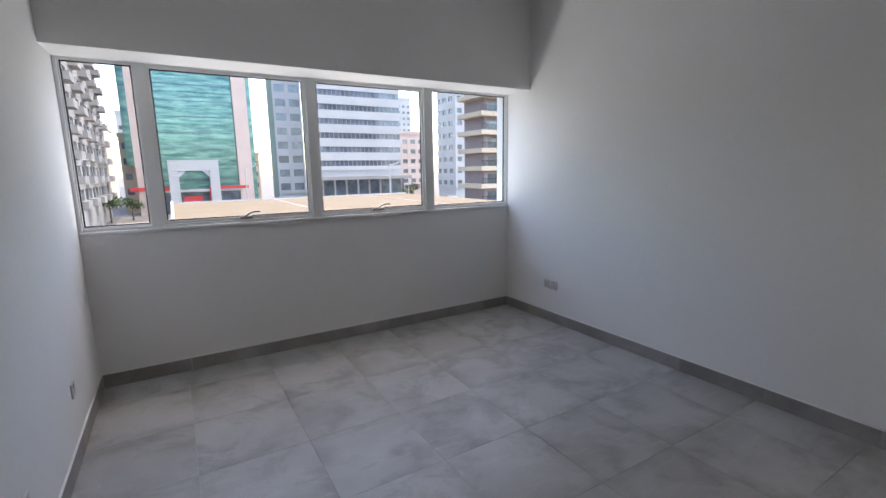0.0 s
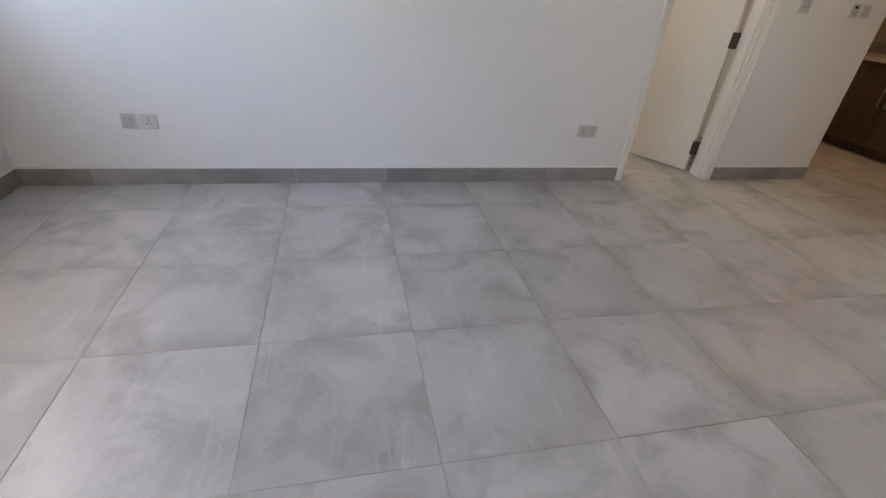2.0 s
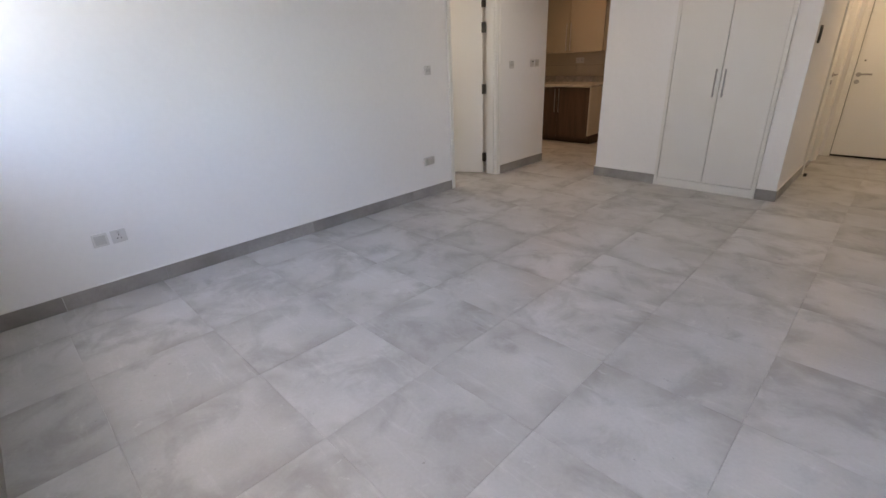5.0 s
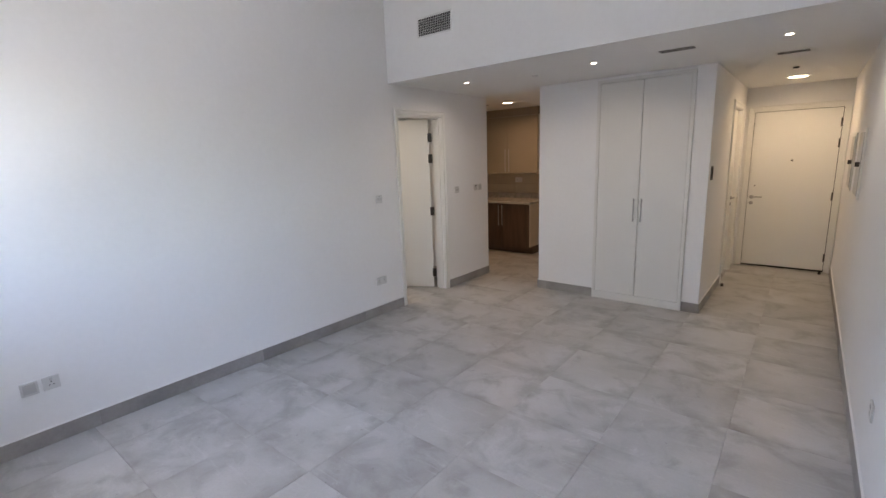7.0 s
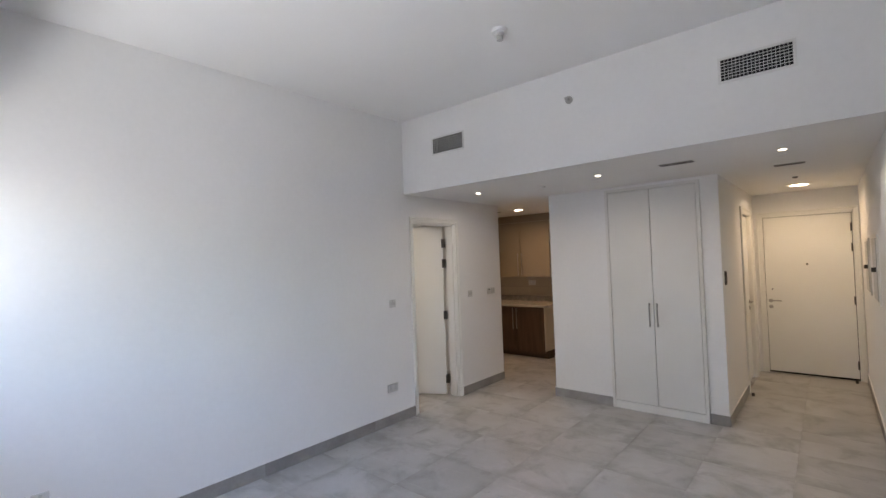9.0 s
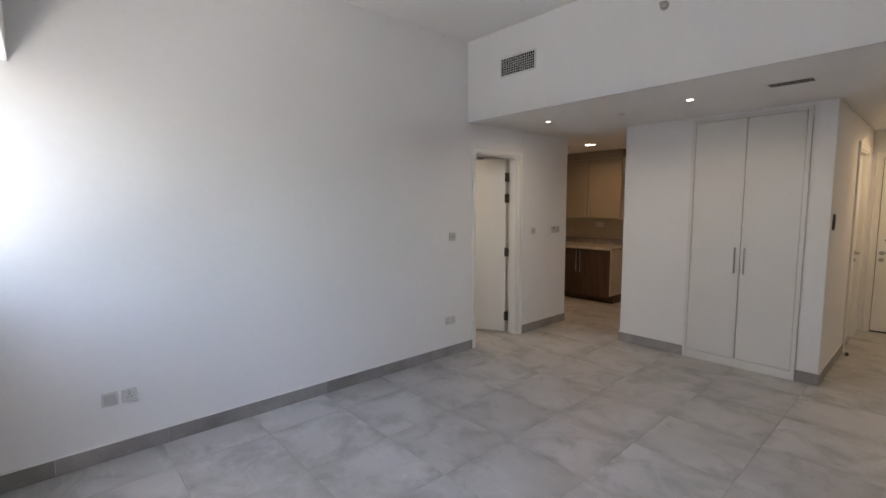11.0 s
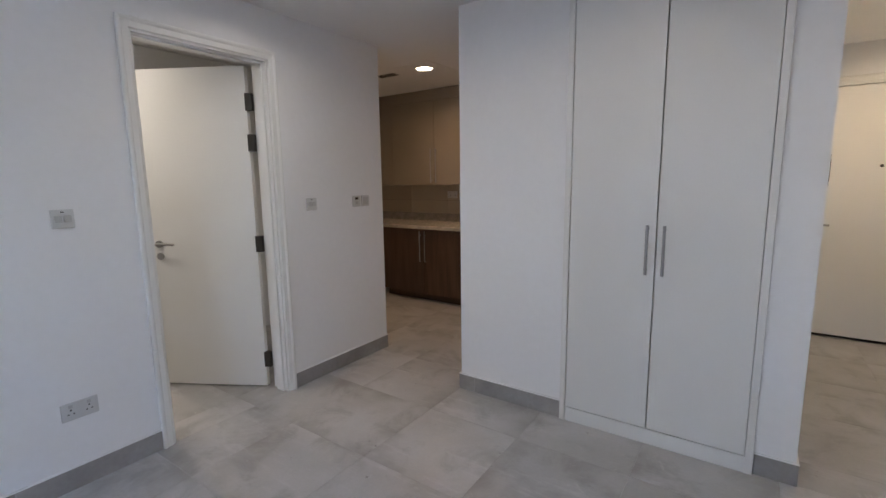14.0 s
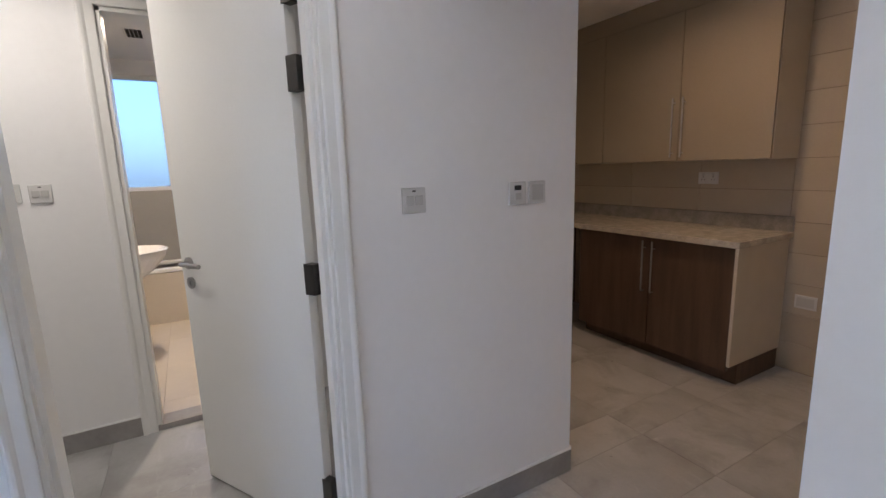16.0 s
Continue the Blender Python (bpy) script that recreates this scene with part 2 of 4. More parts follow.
def profile_frame(name, width, height, mat, parent, face=0.07, proud=0.018, down=0.0):
    """Moulded architrave round an opening, mitred at the corners: local x across, z up, proud towards -y."""
    bm = bmesh.new()
    w, h = width / 2, height
    steps = ((0.0, 0.0), (0.0, 0.55), (0.08, 0.7), (0.56, 0.74), (0.62, 0.9), (0.72, 1.12), (0.86, 1.2), (0.95, 1.1), (1.0, 0.88), (1.0, 0.0))
    rings = []
    for a, d in steps:
        a, y = a * face, -d * proud
        rings.append([bm.verts.new(p) for p in ((-w - a, y, down), (-w - a, y, h + a), (w + a, y, h + a), (w + a, y, down))])
    for u, v in zip(rings, rings[1:]):
        for i in range(3):
            bm.faces.new((u[i], u[i + 1], v[i + 1], v[i]))
    for i in (0, 3):
        bm.faces.new([q[i] for q in rings])
    return finish(bm, name, mat, parent)


# ---- the rooms' shell ----
XW, XE, YN, YP, YB, ZH = -0.085, 3.875, 7.08, 1.565, 3.15, 3.33
YE, XH, YK, YC = -1.055, 1.042, 1.24, -0.715
T = 0.15
WZ0, WZ1 = 1.195, 2.46
XB = 5.31
D0, D1, DH = 2.262, 3.03, 2.2
B0, B1 = 2.12, 2.92
structure(boxes("wall_west", [(XW - T, XW, YE - T, YN + 0.2, -0.1, ZH)], M_WALL), "smooth white painted plaster wall", "wall")
structure(boxes("wall_north", [(XW, XE, YN, YN + 0.2, -0.1, WZ0), (XW, XE, YN, YN + 0.2, WZ1, ZH), (XE + T, 6.2, 5.2, 5.35, -0.1, 2.7)], M_WALL), "white painted wall under and over the window", "wall")
structure(boxes("window_bulkhead", [(XW, XE, 6.72, YN, 2.43, ZH)], M_WALL), "white boxed curtain bulkhead above the window", "bulkhead")
structure(boxes("wall_east", [
    (XE, XE + T, D1, YN + 0.2, -0.1, ZH), (XE, XE + T, YK, D0, -0.1, ZH), (XE, XE + T, D0, D1, DH, ZH)], M_WALL), "long white painted wall with a doorway", "wall")
structure(boxes("wall_kitchen_north", [(XE + T, 6.4, YK, YK + 0.12, -0.1, 2.7)], M_WALL), "white partition beside the kitchen", "wall")
W0, W1, WZT = 1.205, 2.178, 2.475
structure(boxes("wall_pier", [
    (XH, W0, YP - 0.62, YP, -0.1, ZL + 0.2), (W1, 2.89, YP - 0.62, YP, -0.1, ZL + 0.2), (W0, W1, YP - 0.62, YP, WZT, ZL + 0.2), (W0, W1, YP - 0.62, YP - 0.56, -0.1, WZT),
    (2.77, 2.89, YC - T, YP - 0.62, -0.1, ZL + 0.2)], M_WALL), "white wall block round the built-in wardrobe", "wall")
H0, H1 = -0.66, 0.14
structure(boxes("wall_hall_east", [
    (XH, XH + 0.12, H1, YP - 0.62, -0.1, ZL + 0.2), (XH, XH + 0.12, YE - T, H0, -0.1, ZL + 0.2), (XH, XH + 0.12, H0, H1, 2.2, ZL + 0.2)], M_WALL), "white hallway wall with a closed side door", "wall")
E0, E1, EH = -0.03, 0.955, 2.195
structure(boxes("wall_entrance", [(XW, E0, YE - T, YE, -0.1, ZL + 0.2), (E1, XH, YE - T, YE, -0.1, ZL + 0.2), (E0, E1, YE - T, YE, EH, ZL + 0.2), (E0, E1, YE - T - 0.1, YE - T, -0.1, ZL)], M_WALL), "white wall round the entrance door", "wall")
structure(boxes("wall_kitchen_south", [(2.77, 6.4, YC - T, YC - 0.008, -0.1, ZL + 0.2)], M_KGROUT), "tiled kitchen back wall", "wall")
structure(boxes("wall_kitchen_east", [(6.4, 6.5, YC - T, YK + 0.12, -0.1, ZL + 0.2)], M_WALL), "plain kitchen end wall", "wall")
structure(boxes("wall_bathroom_front", [(XB, XB + 0.12, B1, 5.35, -0.1, 2.7), (XB, XB + 0.12, YK + 0.12, B0, -0.1, 2.7), (XB, XB + 0.12, B0, B1, 2.2, 2.7)], M_WALL), "white lobby wall with the bathroom doorway", "wall")
BW = 7.9
structure(boxes("wall_bathroom_sides", [(XB + 0.12, BW + 0.2, 3.5, 3.6, -0.1, 2.7), (XB + 0.12, BW + 0.2, 1.75, 1.85, -0.1, 2.7)], M_BGREY), "grey tiled bathroom side walls", "wall")
structure(boxes("wall_bathroom_window", [(BW, BW + 0.2, 1.85, 3.5, -0.1, 1.26)], M_BGREY), "grey tiled wall under the bathroom window", "wall")
structure(boxes("wall_bathroom_lintel", [(BW, BW + 0.2, 1.85, 3.5, 2.36, 2.7)], M_WALL), "white painted lintel over the bathroom window", "wall")
structure(boxes("ceiling_high", [(XW - T, XE + T, YB, YN + 0.2, ZH, ZH + 0.15)], M_CEIL), "plain white high ceiling", "ceiling")
structure(boxes("ceiling_bulkhead", [(XW, XE, YB - 0.12, YB, ZL, ZH)], M_WALL), "white vertical drop with air grilles", "bulkhead")
structure(boxes("ceiling_low", [(XW, XE, YE - T, YB - 0.12, ZL, ZL + 0.1)], M_CEIL), "white lowered gypsum ceiling with downlights", "ceiling")
structure(boxes("ceiling_kitchen", [(XE, 6.5, YC - T, YK + 0.12, ZL, ZL + 0.1)], M_CEIL), "white kitchen ceiling", "ceiling")
structure(boxes("ceiling_lobby", [(XE + T, XB + 0.12, YK + 0.12, 5.35, ZL, ZL + 0.1)], M_CEIL), "white lobby ceiling", "ceiling")
structure(boxes("ceiling_bathroom", [(XB + 0.12, 6.5, 1.85, 3.5, 2.42, 2.6), (6.5, BW, 1.85, 3.5, 2.5, 2.6)], M_CEIL), "white stepped bathroom ceiling", "ceiling")
structure(boxes("roof", [(XW - T, BW + 0.2, YE - 0.3, YN + 0.2, ZH + 0.15, ZH + 0.3)], M_CEIL), "slab of the floor above", "roof")
base = structure(boxes("floor", [(XW - T, BW + 0.2, YE - T - 0.1, YN + 0.2, -0.2, -0.01)], M_GROUT), "grey cement-look tiled floor", "floor")
structure(boxes("threshold", [(XB - 0.005, XB + 0.125, B0, B1, -0.01, 0.032)], M_SKIRT), "grey stone threshold strip", "threshold")

# ---- window ----
win = thing("window_1", pose(0, YN, 0), "white aluminium ribbon window with four panes", "window")
tagged(win, kind="structure")
fy0, fy1 = 0.015, 0.075
posts = [(XW, -0.062), (0.372, 0.452), (1.622, 1.70), (2.80, 2.90), (3.862, XE)]
rail = [(XW, XE, fy0, fy1, WZ0, WZ0 + 0.035), (XW, XE, fy0, fy1, WZ1 - 0.035, WZ1)]
boxes("frame", rail + [(a, b, fy0 - 0.01, fy1 + 0.004, WZ0 + 0.001, WZ1 - 0.001) for a, b in posts], M_ALU, win, 0.003)
boxes("sill", [(XW, XE, -0.012, fy0, WZ0 - 0.012, WZ0 + 0.012)], M_ALU, win, 0.003)
for i in range(4):
    a, b = posts[i][1], posts[i + 1][0]
    z0, z1 = WZ0 + 0.035, WZ1 - 0.035
    s = 0.022 if i in (1, 2) else 0.01
    boxes("sash", [(a, b, fy0 + 0.012, fy1 - 0.008, z0, z0 + s), (a, b, fy0 + 0.012, fy1 - 0.008, z1 - s, z1),
                   (a, a + s, fy0 + 0.012, fy1 - 0.008, z0 + s, z1 - s), (b - s, b, fy0 + 0.012, fy1 - 0.008, z0 + s, z1 - s)], M_ALU, win, 0.002)
    g = 0.009
    boxes("gasket", [(a + s, b - s, fy0 + 0.03, fy0 + 0.04, z0 + s, z0 + s + g), (a + s, b - s, fy0 + 0.03, fy0 + 0.04, z1 - s - g, z1 - s),
                     (a + s, a + s + g, fy0 + 0.03, fy0 + 0.04, z0 + s + g, z1 - s - g), (b - s - g, b - s, fy0 + 0.03, fy0 + 0.04, z0 + s + g, z1 - s - g)], M_GASKET, win)
    pane = boxes("pane", [(a + s, b - s, fy0 + 0.033, fy0 + 0.037, z0 + s, z1 - s)], M_GLASS, win)
    pane.visible_shadow = False
    if i in (1, 2):
        hx = (a + b) / 2 + 0.02
        bm = bmesh.new()
        add_box(bm, hx - 0.05, hx + 0.05, fy0 - 0.012, fy0 + 0.014, z0 + 0.004, z0 + 0.03, 0.004)
        for k in range(6):
            u, v = k / 6, (k + 1) / 6
            add_rod(bm, (hx - 0.03 + 0.14 * u, fy0 - 0.02, z0 + 0.02 + 0.045 * math.sin(u * 2.0)), (hx - 0.03 + 0.14 * v, fy0 - 0.02, z0 + 0.02 + 0.045 * math.sin(v * 2.0)), 0.008, 10)
        finish(bm, "handle", M_STEEL, win)


# ---- doors ----
def lever(parent, x, z, side, way, mat=M_STEEL):
    """Lever handle with round rose and keyhole rose; side: -1 or 1 along local y; way: -1 or 1 along local x."""
    bm = bmesh.new()
    add_rod(bm, (x, side * 0.018, z), (x, side * 0.03, z), 0.026, 20)
    add_rod(bm, (x, side * 0.028, z), (x, side * 0.062, z), 0.0095, 12)
    pts = [(x, side * 0.06, z), (x + way * 0.03, side * 0.066, z + 0.003), (x + way * 0.08, side * 0.064, z + 0.004), (x + way * 0.125, side * 0.056, z)]
    for p, q in zip(pts, pts[1:]):
        add_rod(bm, p, q, 0.0095, 12)
    finish(bm, "handle", mat, parent)
    bm = bmesh.new()
    add_rod(bm, (x, side * 0.018, z - 0.085), (x, side * 0.029, z - 0.085), 0.025, 20)
    add_box(bm, x - 0.004, x + 0.004, side * 0.0295 - 0.003, side * 0.0295 + 0.003, z - 0.097, z - 0.077)
    finish(bm, "keyhole", mat, parent)


def hinge_rows(x, heights, side):
    return [(x - 0.018, x + 0.018, side * 0.012 - 0.006, side * 0.012 + 0.012, z - 0.055, z + 0.055) for z in heights]


# room door: leaf swung open into the lobby, hinged on the jamb nearer the kitchen
frame_1 = structure(thing("door_frame_1", pose(XE, (D0 + D1) / 2, 0, 0, 0, -90), "white moulded architrave and lining of the open doorway", "door frame"), "white moulded architrave and lining of the open doorway", "door frame")
wd = D1 - D0
profile_frame("architrave", wd, DH, M_GLOSS, frame_1, 0.055)
boxes("lining", [(-wd / 2 - 0.002, -wd / 2 + 0.012, 0.0, T + 0.02, 0.0, DH), (wd / 2 - 0.012, wd / 2 + 0.002, 0.0, T, 0.0, DH), (-wd / 2, wd / 2, 0.0, T, DH - 0.012, DH + 0.002)], M_GLOSS, frame_1)
pieces("stop", [(-wd / 2 + 0.012, -wd / 2 + 0.026, 0.03, 0.10, 0.0, DH - 0.012), (wd / 2 - 0.026, wd / 2 - 0.012, 0.03, 0.10, 0.0, DH - 0.012), (-wd / 2 + 0.026, wd / 2 - 0.026, 0.03, 0.10, DH - 0.026, DH - 0.012)], M_GLOSS, frame_1)
door_1 = thing("door_1", pose(4.042, 2.286, 0, 0, 0, 29.5), "white flush door standing half open into the lobby", "door")
tagged(door_1, kind="structure")
boxes("leaf", [(0.02, 0.785, -0.02, 0.02, 0.012, 2.185)], M_GLOSS, door_1, 0.002)
lever(door_1, 0.722, 1.03, 1, -1)
lever(door_1, 0.722, 1.03, -1, -1)
pieces("hinge", [(-0.018, 0.03, -0.008, 0.0235, z - 0.055, z + 0.055) for z in (1.96, 1.70, 1.03, 0.21)], M_HINGE, door_1, 0.003)

# entrance door
frame_2 = structure(thing("door_frame_2", pose((E0 + E1) / 2, YE, 0, 0, 0, 180), "white frame of the entrance door", "door frame"), "white frame of the entrance door", "door frame")
we = E1 - E0
profile_frame("architrave", we, EH, M_GLOSS, frame_2, 0.05)
boxes("lining", [(-we / 2 - 0.002, -we / 2 + 0.02, 0.0, T, 0.0, EH), (we / 2 - 0.02, we / 2 + 0.002, 0.0, T, 0.0, EH), (-we / 2, we / 2, 0.0, T, EH - 0.02, EH + 0.002)], M_GLOSS, frame_2)
door_2 = thing("door_2", pose((E0 + E1) / 2, YE - 0.035, 0, 0, 0, 180), "closed white entrance door with lever and peephole", "door")
tagged(door_2, kind="structure")
boxes("leaf", [(-we / 2 + 0.027, we / 2 - 0.027, -0.022, 0.022, 0.026, EH - 0.027)], M_GLOSS, door_2, 0.002)
# black sheet behind the whole leaf, showing as a dark line round it
boxes("gap_backing", [(-we / 2 + 0.02, we / 2 - 0.02, 0.023, 0.03, 0.0, EH - 0.021)], M_BLACK, door_2)
lever(door_2, -we / 2 + 0.075, 1.005, -1, 1)
rods("peephole", [((0.0, -0.02, 1.51), (0.0, -0.03, 1.51), 0.013)], M_HINGE, door_2)
rods("lock_cylinder", [((-we / 2 + 0.1, -0.02, 1.165), (-we / 2 + 0.1, -0.028, 1.165), 0.009)], M_HINGE, door_2)
pieces("hinge", [(we / 2 - 0.04, we / 2 - 0.008, -0.03, -0.0, z - 0.055, z + 0.055) for z in (1.98, 1.72, 1.03, 0.2)], M_HINGE, door_2, 0.004)

# closed side door in the hallway
frame_3 = structure(thing("door_frame_3", pose(XH, (H0 + H1) / 2, 0, 0, 0, -90), "white architrave of the hallway side door", "door frame"), "white architrave of the hallway side door", "door frame")
wh = H1 - H0
profile_frame("architrave", wh, 2.2, M_GLOSS, frame_3)
boxes("lining", [(-wh / 2 - 0.002, -wh / 2 + 0.012, 0.0, 0.12, 0.0, 2.2), (wh / 2 - 0.012, wh / 2 + 0.002, 0.0, 0.12, 0.0, 2.2), (-wh / 2, wh / 2, 0.0, 0.12, 2.188, 2.202)], M_GLOSS, frame_3)
door_3 = thing("door_3", pose(XH + 0.06, (H0 + H1) / 2, 0, 0, 0, -90), "closed white flush side door in the hallway", "door")
tagged(door_3, kind="structure")
boxes("leaf", [(-wh / 2 + 0.015, wh / 2 - 0.015, -0.02, 0.02, 0.01, 2.185)], M_GLOSS, door_3, 0.002)
lever(door_3, wh / 2 - 0.07, 1.03, -1, -1)

# bathroom door, open inwards
frame_4 = structure(thing("door_frame_4", pose(XB, (B0 + B1) / 2, 0, 0, 0, -90), "white moulded architrave of the bathroom doorway", "door frame"), "white moulded architrave of the bathroom doorway", "door frame")
wb = B1 - B0
profile_frame("architrave", wb, 2.2, M_GLOSS, frame_4)
boxes("lining", [(-wb / 2 - 0.002, -wb / 2 + 0.02, 0.0, 0.12, 0.032, 2.2), (wb / 2 - 0.02, wb / 2 + 0.002, 0.0, 0.12, 0.032, 2.2), (-wb / 2, wb / 2, 0.0, 0.12, 2.18, 2.202)], M_GLOSS, frame_4)
door_4 = thing("door_4", pose(XB + 0.13, B0 + 0.03, 0.03, 0, 0, 31), "white flush bathroom door standing open inwards", "door")
tagged(door_4, kind="structure")
boxes("leaf", [(0.02, 0.74, -0.02, 0.02, 0.01, 2.15)], M_GLOSS, door_4, 0.002)
lever(door_4, 0.68, 1.0, 1, -1)
lever(door_4, 0.68, 1.0, -1, -1)

# ---- built-in wardrobe ----
ward = thing("wardrobe", pose((W0 + W1) / 2, YP, 0), "built-in off-white wardrobe with two tall closed doors", "wardrobe")
ww = (W1 - W0) / 2
boxes("carcass", [(-ww + 0.002, -ww + 0.035, -0.54, 0.026, 0.0, WZT - 0.002), (ww - 0.035, ww - 0.002, -0.54, 0.026, 0.0, WZT - 0.002), (-ww + 0.035, ww - 0.035, -0.54, 0.026, WZT - 0.035, WZT - 0.002),
                 (-ww + 0.035, ww - 0.035, -0.54, -0.52, 0.0, WZT - 0.035)], M_WARD, ward, 0.002)
boxes("plinth", [(-ww + 0.035, ww - 0.035, -0.5, 0.022, 0.0, 0.085)], M_WARD, ward, 0.002)
for s in (-1, 1):
    a, b = (-ww + 0.038, -0.003) if s < 0 else (0.003, ww - 0.038)
    d = boxes("door", [(a, b, -0.002, 0.022, 0.09, WZT - 0.04)], M_WARD, ward, 0.002)
    hx = s * 0.04
    rods("handle", [((hx, 0.055, 0.945), (hx, 0.055, 1.2), 0.0075), ((hx, 0.02, 0.965), (hx, 0.055, 0.965), 0.005), ((hx, 0.02, 1.18), (hx, 0.055, 1.18), 0.005)], M_STEEL, d)


# ---- skirting ----
def skirting(name, x0, x1, y0, y1):
    s = structure(new(name), "grey cement-look tile skirting", "skirting")
    along = (x1 - x0) > (y1 - y0)
    a, b = (x0, x1) if along else (y0, y1)
    n = max(1, math.ceil((b - a) / 0.6 - 0.05))
    for i in range(n):
        p, q = a + i * 0.6 + 0.0008, min(a + (i + 1) * 0.6, b) - 0.0008
        if q - p < 0.01:
            continue
        mid = (p + q) / 2
        h = (q - p) / 2
        row = (-h, h, y0 - (y0 + y1) / 2, y1 - (y0 + y1) / 2, 0, 0.106) if along else (x0 - (x0 + x1) / 2, x1 - (x0 + x1) / 2, -h, h, 0, 0.106)
        if i == 0:
            g = 0.007
            line = (x0, x1, y0 + 0.001, y1 - 0.001, 0.106, 0.106 + g) if along else (x0 + 0.001, x1 - 0.001, y0, y1, 0.106, 0.106 + g)
            boxes("sealant", [line], M_CEIL, s)
        o = boxes("skirting_tile", [row], M_SKIRT, s, 0.0015)
        o.location = (mid, (y0 + y1) / 2, 0) if along else ((x0 + x1) / 2, mid, 0)


K = 0.012
skirting("baseboard_north", XW + K, XE - K, YN - K, YN)
skirting("baseboard_west", XW, XW + K, YE, YN)
skirting("baseboard_east_long", XE - K, XE, D1 + 0.055, YN)
skirting("baseboard_east_short", XE - K, XE, YK, D0 - 0.055)
skirting("baseboard_corner", XE, XE + T, YK - K, YK)
skirting("baseboard_pier_wide", W1, 2.89 + K, YP, YP + K)
skirting("baseboard_pier_narrow", XH - K, W0, YP, YP + K)
skirting("baseboard_hall", XH - K, XH, H1 + 0.07, YP)
skirting("baseboard_passage", 2.89, 2.89 + K, YC, YP)
skirting("baseboard_lobby", XB - K, XB, B1 + 0.07, 5.2)


# ---- switches and sockets ----
def plate(m, width, kind, label):
    """Wall plate: local x across, z up, proud towards -y."""
    name = {"switch": "light_switch", "socket": "wall_socket", "blank": "wall_plate", "thermo": "thermostat"}[kind]
    e = thing(name, m, label, name.replace("_", " "), "wall plates")
    w = width / 2
    boxes("plate", [(-w, w, -0.009, 0.001, -0.043, 0.043)], M_PLAST, e, 0.003)
    if kind == "switch":
        n = 2 if width > 0.08 and width < 0.1 else 1
        k = 0.014
        pieces("rocker", [(c - k, c + k, -0.014, -0.008, -0.016, 0.016) for c in ((-0.017, 0.017) if n == 2 else (0.0,))], M_PLAST2, e, 0.002)
        boxes("mark", [(-0.006, 0.006, -0.0098, -0.0088, 0.029, 0.034)], M_BLACK, e)
    elif kind == "socket":
        cs = (-0.036, 0.036) if width > 0.1 else (0.0,)
        pieces("pin_slot", [r for c in cs for r in ((c - 0.0025, c + 0.0025, -0.0098, -0.0085, 0.004, 0.013), (c - 0.014, c - 0.007, -0.0098, -0.0085, -0.014, -0.009), (c + 0.007, c + 0.014, -0.0098, -0.0085, -0.014, -0.009))], M_BLACK, e)
        pieces("rocker", [(c - 0.008, c + 0.008, -0.013, -0.008, 0.018, 0.034) for c in cs], M_PLAST2, e, 0.0015)
    elif kind == "thermo":
        boxes("display", [(-0.016, 0.016, -0.0105, -0.0085, 0.012, 0.03)], M_BLACK, e)
        boxes("buttons", [(-0.015, 0.015, -0.012, -0.0085, -0.024, 0.0)], M_PLAST2, e, 0.0015)
    else:
        boxes("insert", [(-w + 0.012, w - 0.012, -0.0105, -0.0085, -0.03, 0.03)], M_PLAST2, e, 0.001)
    return e


EAST = lambda y, z: pose(XE, y, z, 0, 0, -90)
plate(EAST(6.29, 0.40), 0.086, "socket", "white single power socket on the long wall")
plate(EAST(6.395, 0.40), 0.086, "blank", "white blank outlet plate beside a socket")
plate(EAST(3.385, 1.29), 0.086, "switch", "white two-gang light switch beside the doorway")
plate(EAST(3.42, 0.385), 0.146, "socket", "white double power socket above the skirting")
plate(EAST(1.982, 1.287), 0.086, "switch", "white light switch between doorway and kitchen")
plate(EAST(1.545, 1.288), 0.080, "thermo", "white thermostat plate with a small dark display")
plate(EAST(1.447, 1.288), 0.080, "blank", "white control plate beside the thermostat")
WEST = lambda y, z: pose(XW, y, z, 0, 0, 90)
plate(WEST(6.13, 0.40), 0.086, "socket", "white power socket on the side wall")
plate(WEST(5.1, 0.36), 0.086, "socket", "white power socket low on the side wall")
plate(WEST(4.0, 0.46), 0.086, "socket", "white power socket above the skirting")
plate(WEST(1.45, 1.29), 0.086, "switch", "white light switch in the hallway")
LOBBY = lambda y, z: pose(XB, y, z, 0, 0, -90)
plate(LOBBY(3.345, 1.335), 0.080, "thermo", "white thermostat plate on the lobby wall")
plate(LOBBY(3.235, 1.33), 0.086, "switch", "white two-gang switch beside the bathroom door")

# intercom strip on the hallway corner
ic = thing("door_entry_handset", pose(XH, 1.42, 1.46, 0, 0, -90), "slim brown door-entry strip on the hallway wall", "intercom")
boxes("case", [(-0.035, 0.035, -0.012, 0.001, -0.07, 0.07)], M_HINGE, ic, 0.003)
boxes("face", [(-0.025, 0.025, -0.014, -0.011, -0.05, 0.05)], M_BLACK, ic, 0.002)

